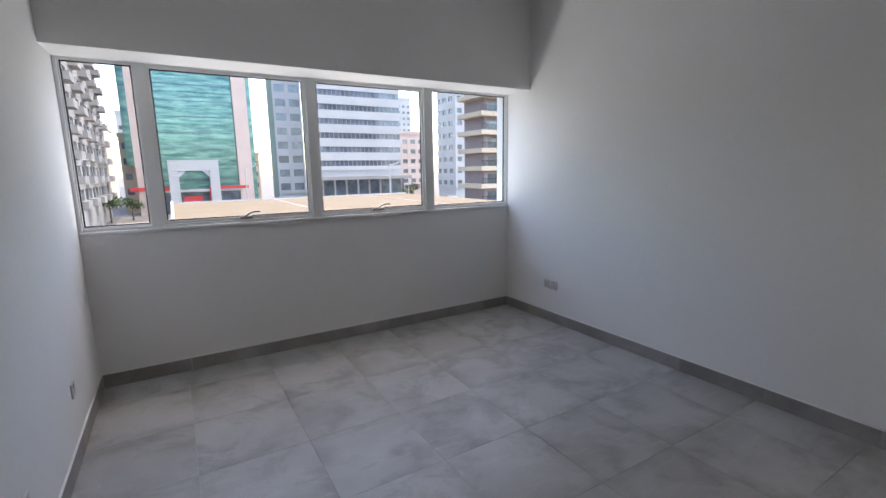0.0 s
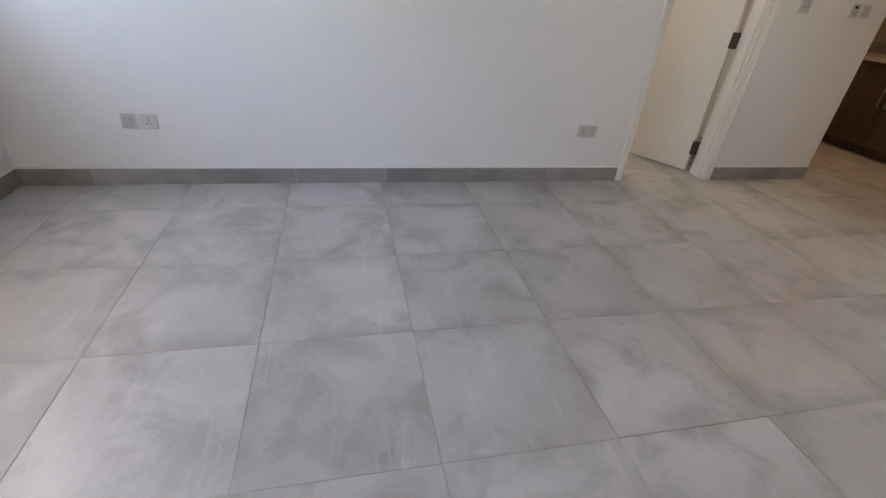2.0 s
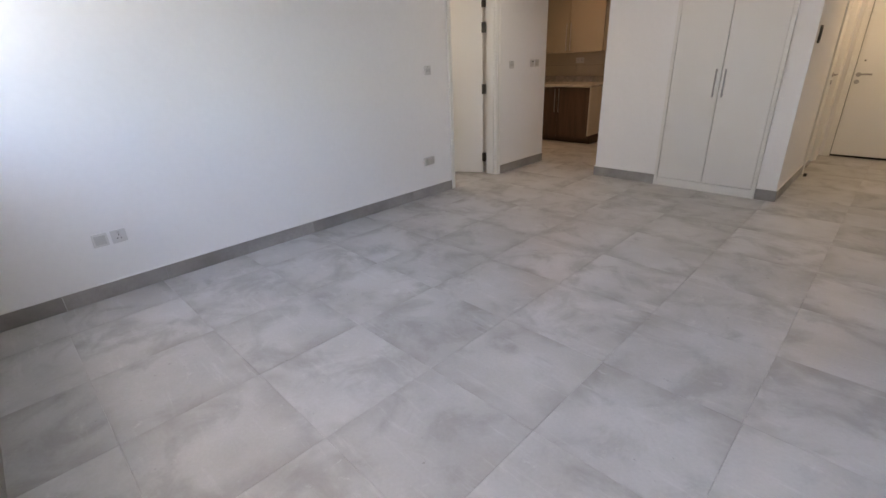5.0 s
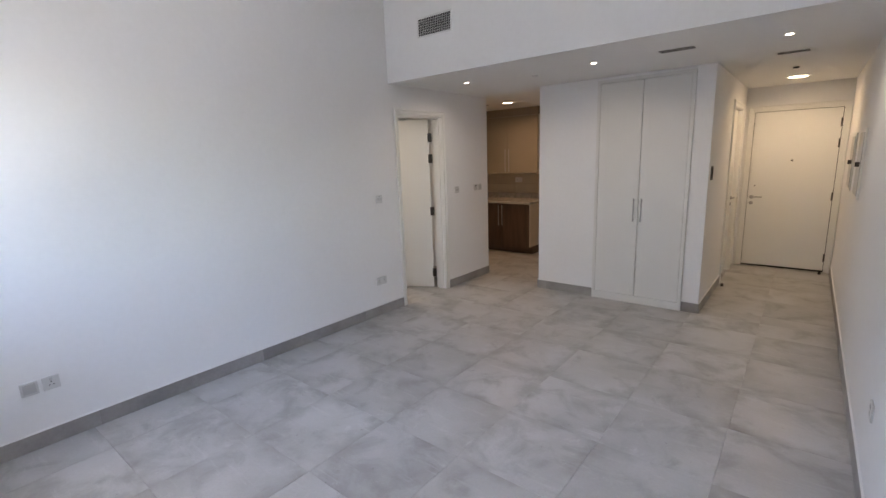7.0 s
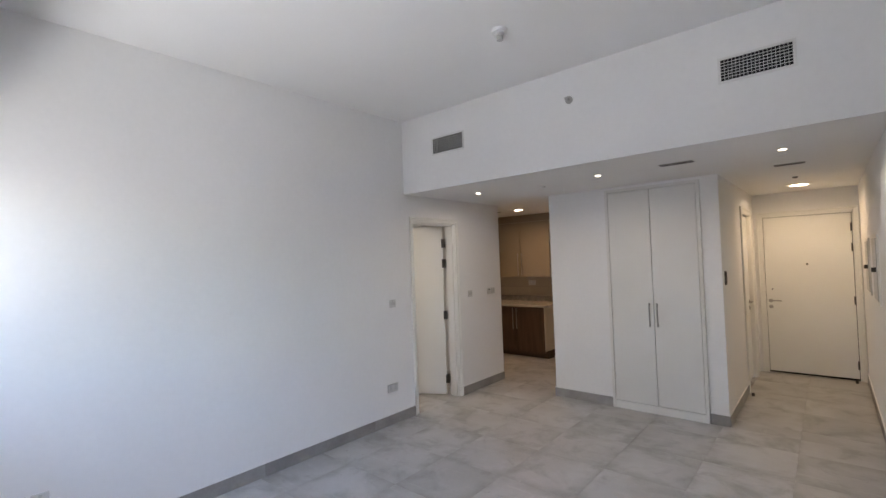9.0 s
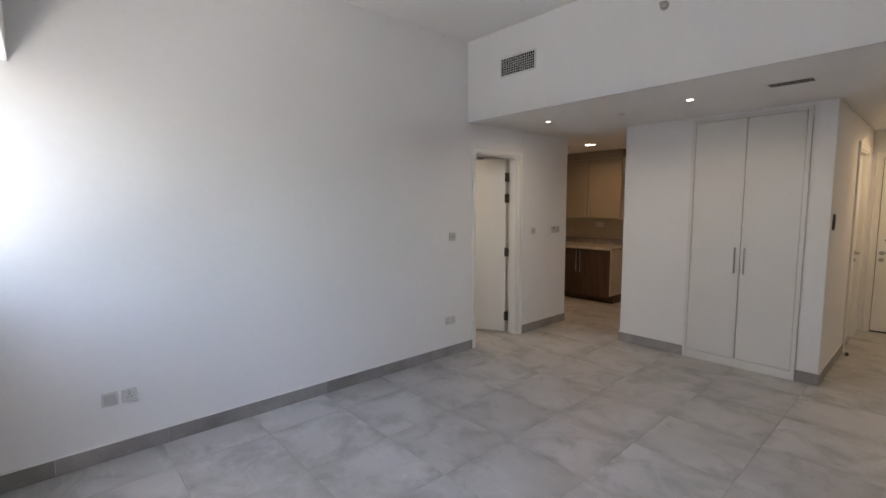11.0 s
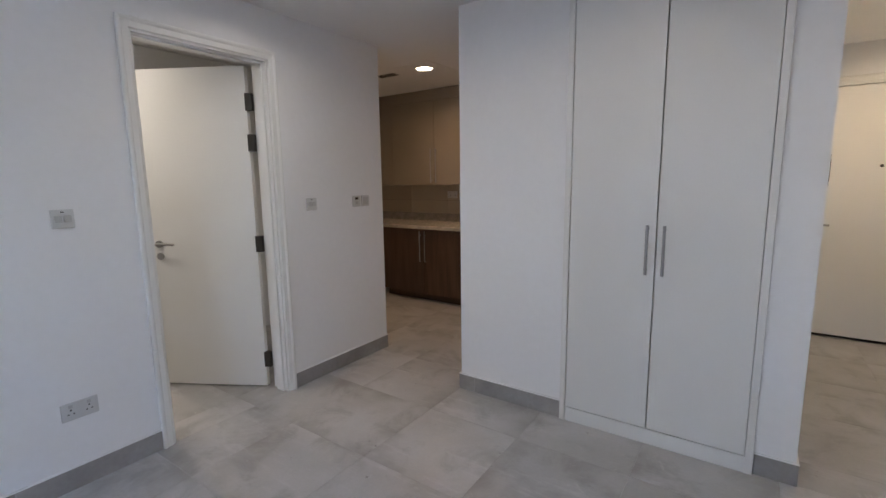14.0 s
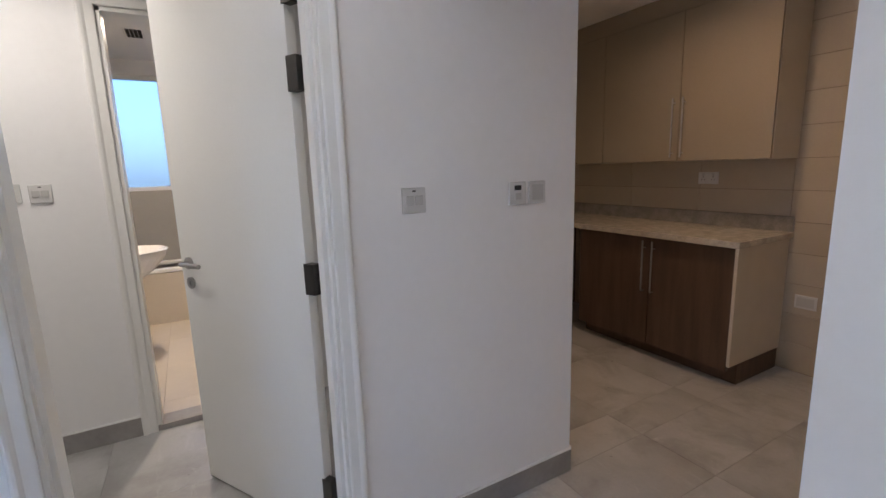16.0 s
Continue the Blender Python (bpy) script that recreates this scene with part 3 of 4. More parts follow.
# distribution boards on the west wall
for y, z, h, lab in ((0.29, 1.52, 0.29, "white electrical panel with a small key handle"), (1.33, 1.53, 0.30, "flush white distribution board cover")):
    e = thing("electrical_panel", WEST(y, z), lab, "electrical panel", "wall panels")
    boxes("surround", [(-0.235, 0.235, -0.014, 0.001, -h, -h + 0.03), (-0.235, 0.235, -0.014, 0.001, h - 0.03, h), (-0.235, -0.205, -0.014, 0.001, -h + 0.03, h - 0.03), (0.205, 0.235, -0.014, 0.001, -h + 0.03, h - 0.03)], M_WARD, e, 0.003)
    boxes("cover", [(-0.203, 0.203, -0.02, 0.001, -h + 0.032, h - 0.032)], M_PLAST2, e, 0.002)
    boxes("key_handle", [(0.15, 0.166, -0.05, -0.018, -0.02, 0.02)], M_HINGE, e, 0.003)

# door stop on the hallway floor
ds = thing("door_stop", pose(XH - K - 0.045, 0.32, 0.0), "small dark rubber door stop on the floor", "door stop")
rods("post", [((0, 0, 0), (0, 0, 0.035), 0.016)], M_HINGE, ds)
copy_thing(ds, pose(0.03, -0.93, 0))


# ---- ceiling fittings ----
def downlight(x, y, r, mat, label, z=ZL):
    e = thing("downlight", pose(x, y, z), label, "downlight", "ceiling downlights")
    bm = bmesh.new()
    seg = 32
    ring = [[bm.verts.new((rr * math.cos(2 * math.pi * i / seg), rr * math.sin(2 * math.pi * i / seg), zz)) for i in range(seg)] for rr, zz in ((r * 1.3, 0.0), (r * 1.27, -0.006), (r * 1.02, -0.007), (r, 0.004))]
    for u, v in zip(ring, ring[1:]):
        for i in range(seg):
            bm.faces.new((u[i], u[(i + 1) % seg], v[(i + 1) % seg], v[i]))
    finish(bm, "trim", M_GRILLE, e, smooth=True)
    rods("diffuser", [((0, 0, 0.0), (0, 0, -0.004), r)], mat, e, 32)


for x, y in ((3.28, 2.53), (1.888, 2.49), (0.469, 2.425)):
    downlight(x, y, 0.026, M_SPOT, "small round recessed spotlight, lit")
downlight(0.475, -0.25, 0.095, M_LAMPW, "round warm recessed downlight, lit")
downlight(4.0, 0.45, 0.075, M_LAMPW, "round warm kitchen downlight, lit")
downlight(6.4, 2.6, 0.09, M_LAMPW, "round warm bathroom downlight, lit", 2.42)
downlight(4.7, 3.3, 0.08, M_LAMPW, "round lobby downlight, lit")


def grille(name, m, w, h, nx, nz, label, deep=1.0):
    """Egg-crate or bar air grille: local x across, z up, proud towards -y."""
    e = thing(name, m, label, "air grille", "air grilles")
    f = 0.018
    boxes("frame", [(-w, w, -0.008 * deep, 0.001, -h, -h + f), (-w, w, -0.008 * deep, 0.001, h - f, h), (-w, -w + f, -0.008 * deep, 0.001, -h + f, h - f), (w - f, w, -0.008 * deep, 0.001, -h + f, h - f)], M_GRILLE, e, 0.002)
    # flat black sheet behind the vanes, painting in the shade of the open duct
    boxes("duct_shade", [(-w + f, w - f, -0.0015, 0.0005, -h + f, h - f)], M_BLACK, e)
    iw, ih = w - f, h - f
    rows = [(-iw + 2 * iw * i / nx - 0.0011, -iw + 2 * iw * i / nx + 0.0011, -0.006 * deep, -0.001, -ih, ih) for i in range(1, nx)]
    boxes("vanes", rows + [(-iw, iw, -0.007 * deep, -0.001, -ih + 2 * ih * i / nz - 0.0012, -ih + 2 * ih * i / nz + 0.0012) for i in range(1, nz)], M_GRILLE, e)
    return e


grille("air_grille", pose(3.205, YB, 2.962, 0, 0, 180), 0.215, 0.095, 18, 7, "white egg-crate air grille high on the drop wall")
grille("air_grille", pose(0.545, YB, 2.975, 0, 0, 180), 0.215, 0.09, 18, 7, "white egg-crate air grille high on the drop wall")
for x, y, w, h in ((1.2, 2.49, 0.15, 0.075), (0.47, 1.58, 0.13, 0.075), (4.47, 0.44, 0.15, 0.07)):
    grille("air_grille", pose(x, y, ZL, 90), w, h, 1, 4, "white slotted ceiling air diffuser", 0.3)
grille("air_grille", pose(6.95, 2.85, 2.5, 90), 0.14, 0.07, 1, 4, "white slotted bathroom ceiling diffuser", 0.3)

nz = thing("sprinkler_head", pose(1.849, YB, 3.063, 0, 0, 180), "chrome sidewall sprinkler on the drop wall", "sprinkler")
rods("escutcheon", [((0, 0.001, 0), (0, -0.008, 0), 0.032)], M_STEEL, nz, 24)
rods("body", [((0, -0.005, 0), (0, -0.04, 0), 0.011), ((0, -0.03, -0.012), (0, -0.055, 0), 0.003), ((0, -0.03, 0.012), (0, -0.055, 0), 0.003)], M_STEEL, nz, 10)
boxes("deflector", [(-0.014, 0.014, -0.06, -0.055, -0.012, 0.014)], M_STEEL, nz, 0.001)

sd = thing("smoke_detector", pose(1.9, 4.12, ZH), "white round smoke detector on the high ceiling", "smoke detector")
bm = bmesh.new()
add_rod(bm, (0, 0, 0.001), (0, 0, -0.022), 0.055, 32)
add_rod(bm, (0, 0, -0.02), (0, 0, -0.045), 0.03, 24, 0.04)
finish(bm, "base", M_GRILLE, sd)
rods("sensor", [((0, 0, -0.04), (0, 0, -0.075), 0.022)], M_PLAST2, sd, 20)
for x, y, r in ((0.474, 0.58, 0.025), (2.57, 2.32, 0.03)):
    c = thing("ceiling_sensor", pose(x, y, ZL), "small round sprinkler cover on the lowered ceiling", "sensor", "ceiling sensors")
    rods("cap", [((0, 0, 0.001), (0, 0, -0.012), r)], M_HINGE if r < 0.03 else M_GRILLE, c, 24)

# ---- kitchen ----
KX0, KX1 = 3.91, 5.13
cab = thing("base_cabinet", pose(KX0, YC, 0), "dark walnut kitchen base cabinet with cream side panel", "cabinet")
boxes("body", [(0.02, KX1 - KX0, 0.0, 0.57, 0.13, 0.878)], M_WOOD, cab)
boxes("side_panel", [(0.0, 0.019, 0.0, 0.592, 0.135, 0.878)], M_SIDE, cab, 0.001)
boxes("plinth", [(0.0, KX1 - KX0, 0.02, 0.50, 0.0, 0.13)], M_WOOD, cab)
for a, b, hx in ((0.02, 0.578, 0.545), (0.582, KX1 - KX0, 0.618)):
    d = boxes("door", [(a, b - 0.002, 0.572, 0.592, 0.10, 0.873)], M_WOOD, cab, 0.0015)
    rods("handle", [((hx, 0.622, 0.495), (hx, 0.622, 0.85), 0.006), ((hx, 0.59, 0.49), (hx, 0.622, 0.49), 0.004), ((hx, 0.59, 0.8), (hx, 0.622, 0.8), 0.004)], M_STEEL, d)
cab2 = thing("base_cabinet", pose(5.75, YC, 0), "dark walnut base cabinet beyond the appliance gap", "cabinet")
boxes("body", [(0.0, 0.64, 0.0, 0.59, 0.0, 0.878)], M_WOOD, cab2)
wt = thing("worktop", pose(KX0, YC, 0.879), "beige speckled stone worktop with darker upstand", "worktop")
boxes("slab", [(-0.02, 2.48, 0.0, 0.63, 0.0, 0.04)], M_STONE, wt, 0.003)
boxes("upstand", [(-0.02, 2.48, 0.0, 0.02, 0.041, 0.14)], M_UPSTAND, wt, 0.002)
up = thing("wall_cabinet", pose(KX0, YC, 1.385), "glossy cream kitchen wall cabinet with bar handles", "cabinet")
boxes("body", [(0.0, 2.48, 0.0, 0.315, 0.0, 0.99)], M_SIDE, up, 0.001)
for i, (a, b) in enumerate(((0.0, 0.585), (0.589, 1.24), (1.244, 1.86), (1.864, 2.48))):
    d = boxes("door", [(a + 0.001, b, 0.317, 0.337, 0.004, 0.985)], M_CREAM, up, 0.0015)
    hx = b - 0.035 if i % 2 == 0 else a + 0.035
    rods("handle", [((hx, 0.367, 0.03), (hx, 0.367, 0.43), 0.006), ((hx, 0.335, 0.06), (hx, 0.367, 0.06), 0.004), ((hx, 0.335, 0.4), (hx, 0.367, 0.4), 0.004)], M_STEEL, d)
boxes("filler", [(0.0, 2.48, 0.0, 0.325, 0.99, ZL - 1.386)], M_CREAM, up)
plate(pose(3.785, YC, 0.476, 0, 0, 180), 0.12, "blank", "steel cooker outlet plate on the kitchen tiles")
plate(pose(4.46, YC, 1.26, 0, 0, 180), 0.146, "socket", "double socket on the kitchen splashback")
hatch = structure(boxes("access_hatch", [(3.8, 4.36, 0.1, 0.66, ZL - 0.0025, ZL + 0.001)], M_CEIL), "white kitchen ceiling access panel", "access panel")

# ---- bathroom ----
tub = thing("bathtub", pose(7.36, 1.86, 0.03), "white built-in bathtub behind a beige tiled apron", "bathtub")
boxes("apron", [(0.0, 0.05, 0.0, 1.63, 0.0, 0.48)], M_BTILE, tub)
bm = bmesh.new()
add_box(bm, 0.0, 0.08, 0.0, 1.63, 0.481, 0.52, 0.012)
add_box(bm, 0.46, 0.535, 0.0, 1.63, 0.481, 0.52, 0.012)
add_box(bm, 0.08, 0.46, 0.0, 0.1, 0.481, 0.52, 0.012)
add_box(bm, 0.08, 0.46, 1.53, 1.63, 0.481, 0.52, 0.012)
add_box(bm, 0.055, 0.53, 0.01, 1.62, 0.1, 0.14)
finish(bm, "rim", M_PORC, tub)
grab = thing("grab_rail", pose(BW, 2.55, 1.06), "chrome grab rail above the bathtub", "grab rail")
rods("bar", [((-0.06, 0.12, 0.0), (-0.06, -0.5, -0.1), 0.011), ((0.0, 0.12, 0.0), (-0.06, 0.12, 0.0), 0.013), ((0.0, -0.5, -0.1), (-0.06, -0.5, -0.1), 0.013)], M_STEEL, grab)
mixer = thing("bath_mixer", pose(BW, 2.42, 0.72), "chrome bath mixer on the grey tiles", "tap")
boxes("body", [(-0.075, -0.03, -0.13, 0.13, -0.025, 0.025)], M_STEEL, mixer, 0.006)
rods("lever", [((-0.055, 0, 0.0), (-0.055, 0, 0.06), 0.014), ((-0.055, 0, 0.055), (-0.14, 0, 0.075), 0.007)], M_STEEL, mixer)
for s in (-0.08, 0.08):
    rods("inlet", [((-0.03, s, 0), (0.001, s, 0), 0.02)], M_STEEL, mixer)
basin = thing("wash_basin", pose(6.5, 3.49, 0.03), "white pedestal wash basin", "basin")
bm = bmesh.new()
seg = 28
prev = None
for rr, zz in ((0.09, 0.62), (0.16, 0.68), (0.235, 0.78), (0.25, 0.83), (0.238, 0.838), (0.2, 0.8), (0.1, 0.72), (0.01, 0.71)):
    cur = [bm.verts.new((rr * math.cos(2 * math.pi * i / seg), -0.40 + rr * 1.15 * math.sin(2 * math.pi * i / seg), zz)) for i in range(seg)]
    if prev:
        for i in range(seg):
            bm.faces.new((prev[i], prev[(i + 1) % seg], cur[(i + 1) % seg], cur[i]))
    prev = cur
add_box(bm, -0.22, 0.22, -0.24, -0.0, 0.7, 0.84, 0.01)
finish(bm, "bowl", M_PORC, basin, smooth=False)
rods("pedestal", [((0, -0.32, 0.0), (0, -0.32, 0.66), 0.085)], M_PORC, basin, 24)
bwin = thing("window_2", pose(BW, 0, 0), "frosted bathroom window in white aluminium", "window")
tagged(bwin, kind="structure")
boxes("frame", [(0.02, 0.08, 1.85, 3.5, 1.26, 1.30), (0.02, 0.08, 1.85, 3.5, 2.32, 2.36), (0.01, 0.084, 2.69, 2.765, 1.3, 2.32), (0.02, 0.08, 1.85, 1.9, 1.3, 2.32), (0.02, 0.08, 3.45, 3.5, 1.3, 2.32)], M_ALU, bwin, 0.003)
M_FROST = glass("frosted_glass", (0.075, 0.115, 0.175), 0.5)
for a, b in ((1.9, 2.69), (2.765, 3.45)):
    boxes("pane", [(0.045, 0.05, a, b, 1.3, 2.32)], M_FROST, bwin)

# ---- outside ----
GZ = -6.5
M_ROAD = material("asphalt", (0.1, 0.1, 0.105), 0.85, var=0.2, scale=0.05, fine=0.1, fine_scale=3, bump=0)
M_PAVE = material("paving", (0.16, 0.145, 0.13), 0.8, var=0.2, scale=0.2, fine=0.08, fine_scale=3, bump=0)
M_ROOFT = material("terrace_screed", (0.17, 0.128, 0.08), 0.8, var=0.12, scale=0.4, fine=0.05, fine_scale=6, bump=0)
M_CONC = material("pale_render", (0.3, 0.285, 0.275), 0.8, var=0.12, scale=0.15, fine=0.04, fine_scale=3, bump=0)
M_WHITE = material("white_render", (0.45, 0.45, 0.455), 0.7, var=0.1, scale=0.15, fine=0.03, fine_scale=3, bump=0)
M_BROWN = material("mauve_render", (0.30, 0.255, 0.27), 0.8, var=0.1, scale=0.2, fine=0.04, fine_scale=3, bump=0)
M_BEIGE = material("beige_render", (0.56, 0.46, 0.35), 0.8, var=0.12, scale=0.2, fine=0.04, fine_scale=3, bump=0)
M_PINK = material("pink_stone", (0.58, 0.46, 0.41), 0.7, var=0.1, scale=0.2, fine=0.04, fine_scale=3, bump=0)
# tower glass: the paler level streaks are reflections put into the base colour
M_GREENG = material("green_curtain_glass_reflections", (0.045, 0.145, 0.155), 0.12, 0.35, scale=0.22, fine=0.2, fine_scale=1.1, stretch=(1, 1, 6), tint=(0.17, 0.33, 0.30), bump=0)
M_BLUEG = material("dark_window_glass", (0.19, 0.225, 0.27), 0.1, 0.2, var=0.4, scale=0.4, fine=0.2, fine_scale=1.5, jitter=0.3, bump=0)
M_RED = material("red_sign", (0.55, 0.05, 0.05), 0.5, bump=0)
M_CAR = material("car_paint", (0.6, 0.6, 0.62), 0.25, 0.3, var=0.1, jitter=0.5, bump=0)
M_LEAF = material("palm_leaf", (0.06, 0.1, 0.035), 0.7, var=0.4, scale=3, jitter=0.2, bump=0)
M_BARK = material("bark", (0.16, 0.12, 0.08), 0.9, var=0.3, bump=0)

structure(boxes("ground", [(-900, 900, 8.5, 1500, GZ - 1, GZ)], M_PAVE), "sandy paved ground of the city block", "ground")
structure(boxes("road", [(-400, 400, 66, 88, GZ, GZ + 0.02), (-31, -8.5, 88, 400, GZ, GZ + 0.02)], M_ROAD), "grey asphalt road", "road")
structure(boxes("pavement", [(-400, 400, 62, 66, GZ, GZ + 0.16), (-8, 400, 88, 96, GZ, GZ + 0.16)], M_CONC), "pale kerbed pavement", "pavement")
structure(boxes("road_marking", [(-200 + i * 6, -197 + i * 6, 76.9, 77.1, GZ + 0.021, GZ + 0.03) for i in range(70)], M_WHITE), "white lane dashes", "road marking")

# canopy roof in front of the window
terr = thing("canopy_roof", pose(0, 0, 0), "flat tan canopy roof below the window", "roof")
boxes("slab", [(0.5, 29, 38, 61, -1.9, -1.55)], M_ROOFT, terr)
pieces("kerb", [(0.3, 0.5, 37.8, 61.2, -1.9, -1.25), (0.5, 29, 61, 61.2, -1.9, -1.4)], M_WHITE, terr)
pieces("seam", [(11.0, 11.25, 38, 61, -1.55, -1.52), (22.5, 22.75, 38, 61, -1.55, -1.52)], M_CONC, terr)
pieces("column", [(x, x + 0.5, y, y + 0.5, GZ, -1.9) for x in (2, 11, 20, 28) for y in (40, 59)], M_CONC, terr)


def tower(name, x0, x1, y0, y1, top, label, wall, pane, floor_h=3.2, bay=3.0, sill=0.9, head=2.5, base=0.0, gap=0.6, slabs=None, bands=False, sides=(1, 0, 0)):
    """A block with floors of set-back windows on the street face, and on the west (1) or east (2) side if asked."""
    e = thing(name, pose(x0, y0, GZ), label, "building", "city buildings")
    w, d, h = x1 - x0, y1 - y0, top - GZ
    boxes("wall", [(0, w, 0.25, d, 0, h)] if not (sides[1] or sides[2]) else [(0.25, w - 0.25, 0.25, d, 0, h)], wall, e)
    boxes("roof", [(-0.2, w + 0.2, 0.05, d + 0.2, h, h + 0.9)], wall, e)
    n = int((h - base) / floor_h)
    cuts, panes = [], []
    for i in range(n):
        z = base + i * floor_h
        cuts.append((0, w, 0.0, 0.25, z + head - floor_h if i else z - 0.0, z + sill))
        if bands:
            panes.append((0.1, w - 0.1, 0.18, 0.24, z + sill, z + head))
        else:
            m = max(1, int(w / bay))
            for j in range(m):
                a = w * j / m
                cuts.append((a, a + gap / 2 + 0.001, 0.0, 0.25, z + sill, z + head))
                cuts.append((a + w / m - gap / 2, a + w / m, 0.0, 0.25, z + sill, z + head))
                panes.append((a + gap / 2, a + w / m - gap / 2, 0.18, 0.24, z + sill, z + head))
        for s in (1, 2):
            if sides[s]:
                xx = (0.0, 0.25) if s == 1 else (w - 0.25, w)
                m = max(1, int(d / bay))
                cuts.append((*xx, 0.25, d, z + head - floor_h if i else z, z + sill))
                for j in range(m):
                    a = 0.25 + (d - 0.25) * j / m
                    cuts.append((*xx, a, a + gap, z + sill, z + head))
                    panes.append(((0.18, 0.24) if s == 1 else (w - 0.24, w - 0.18)) + (a + gap, a + (d - 0.25) / m, z + sill, z + head))
    boxes("facade", cuts, wall, e)
    if len(panes) <= 90:
        pieces("window", panes, pane, e)
    else:
        tagged(boxes("window", panes, pane, e), kind="stuff")
    return e


# left apartment block with balconies
t1 = tower("apartment_block", -34, -9.6, 62, 112, 32, "pale apartment block with stacked balconies", M_CONC, M_BLUEG, 3.1, 3.4, 0.9, 2.4, 4.0, 1.2, sides=(1, 0, 1))
pieces("balcony", [(24.4, 25.5, 4 + j * 8.0, 7.4 + j * 8.0, 4 + i * 3.1 + 0.0, 4 + i * 3.1 + 1.0) for i in range(11) for j in range(6)], M_CONC, t1)
# far cream blocks down the side street
tower("far_block", -22, -13, 150, 170, 14, "sunlit cream block down the side street", M_BEIGE, M_BLUEG, 3.2, 2.6, 1.0, 2.3, 3.0, 1.2)
tower("far_block", -13, -8.5, 190, 210, 22, "slim pale tower in the haze", M_WHITE, M_BLUEG, 3.2, 2.4, 1.0, 2.3, 3.0, 1.2)
tower("side_block", -8.0, -3.6, 120, 150, 9.5, "low yellow-green block beside the tower", M_BEIGE, M_BLUEG, 3.2, 2.2, 1.0, 2.3, 3.0, 1.0)

# green glass tower between stone piers
t2 = thing("glass_tower", pose(0, 112, GZ), "tall green glass office tower with stone piers", "building")
boxes("core", [(-3.4, 13.6, 1.0, 24, 0, 52), (-6.6, -5.2, 2.0, 24, 10, 52), (16.4, 17.6, 2.5, 24, 0, 52)], M_GREENG, t2)
pieces("pier", [(-5.2, -3.4, 0, 24, 0, 52), (13.6, 16.4, 0, 24, 0, 52)], M_PINK, t2)
pieces("glazing", [(-3.3 + 1.69 * j, -3.3 + 1.69 * j + 1.6, 0.75, 0.95, 7.2 + i * 1.6, 7.2 + i * 1.6 + 1.45) for i in range(28) for j in range(10)], M_GREENG, t2)
pieces("transom", [(-3.4, 13.6, 0.7, 1.0, 7.1 + i * 3.2, 7.2 + i * 3.2) for i in range(14)], M_BLUEG, t2)
boxes("shopfront", [(-3.3, 13.5, 0.6, 1.0, 0.2, 4.4)], M_BLUEG, t2)
boxes("sign_band", [(-3.6, 14.0, -0.6, 0.6, 4.5, 5.0)], M_WHITE, t2)
pieces("sign_panel", [(-6.5, 0.2, -0.8, -0.65, 4.9, 5.7), (8.6, 15.2, -0.8, -0.65, 5.0, 5.6), (2.5, 6.0, -0.8, -0.65, 1.4, 3.6), (7.5, 8.5, -0.8, -0.65, 0.6, 5.6)], M_RED, t2)
# white portal in front of the tower
portal = thing("portal", pose(4.7, 106, GZ), "white concrete portal with chamfered opening", "gateway")
bm = bmesh.new()
add_box(bm, -4.4, -2.7, -0.8, 0.8, 0, 8.8)
add_box(bm, 2.7, 4.4, -0.8, 0.8, 0, 8.8)
add_box(bm, -4.4, 4.4, -0.8, 0.8, 8.8, 10.9)
for s in (-1, 1):
    add_box(bm, -0.9, 0.9, -0.7, 0.7, -0.35, 0.35, turn=pose(s * 2.35, 0, 8.35, 0, s * 45, 0))
finish(bm, "arch", M_WHITE, portal)

tower("hazy_tower", 23.0, 29.5, 118, 125, 44, "pale stone tower with narrow windows", M_WHITE, M_BLUEG, 3.3, 2.2, 0.9, 2.6, 3.0, 0.9)
tower("far_block", 22, 30, 250, 275, 24, "distant pale blue tower", M_WHITE, M_BLUEG, 3.2, 3, 1.0, 2.3, 3.0, 1.2)
tower("low_block", 17.8, 24, 150, 165, 7, "low beige block with upper windows", M_BEIGE, M_BLUEG, 3.2, 2.6, 1.0, 2.3, 3.0, 1.0)
# long banded office block on a dark parking podium
t3 = tower("banded_block", 31.5, 53.0, 112, 121, 46, "white office block with long window bands", M_WHITE, M_BLUEG, 3.3, 3, 1.0, 2.35, 8.5, bands=True)
boxes("podium", [(-0.5, 22.0, -0.3, 0.24, 0.0, 6.2)], M_BLUEG, t3)
boxes("canopy", [(-1.0, 22.5, -4.0, 0.0, 6.2, 7.0)], M_CONC, t3)
pieces("post", [(-0.8 + 2.9 * i, -0.4 + 2.9 * i, -3.6, -3.2, 0, 6.2) for i in range(8)], M_CONC, t3)
pieces("mullion", [(1.1 * j + 0.5, 1.1 * j + 0.62, 0.1, 0.2, 8.6, 51) for j in range(19)], M_CONC, t3)
tower("pink_block", 66, 78, 145, 165, 14, "pink block with square windows", M_PINK, M_BLUEG, 3.3, 2.6, 1.0, 2.4, 3.0, 1.2)
tower("far_block", 112, 124, 245, 260, 42, "distant white tower with dark windows", M_WHITE, M_BLUEG, 3.3, 3.0, 1.0, 2.4, 3.0, 1.4)
tower("white_tower", 70, 81.0, 112, 122, 46, "white tower with stacks of narrow windows", M_WHITE, M_BLUEG, 3.3, 2.6, 0.9, 2.2, 3.0, 1.2, sides=(1, 1, 0))
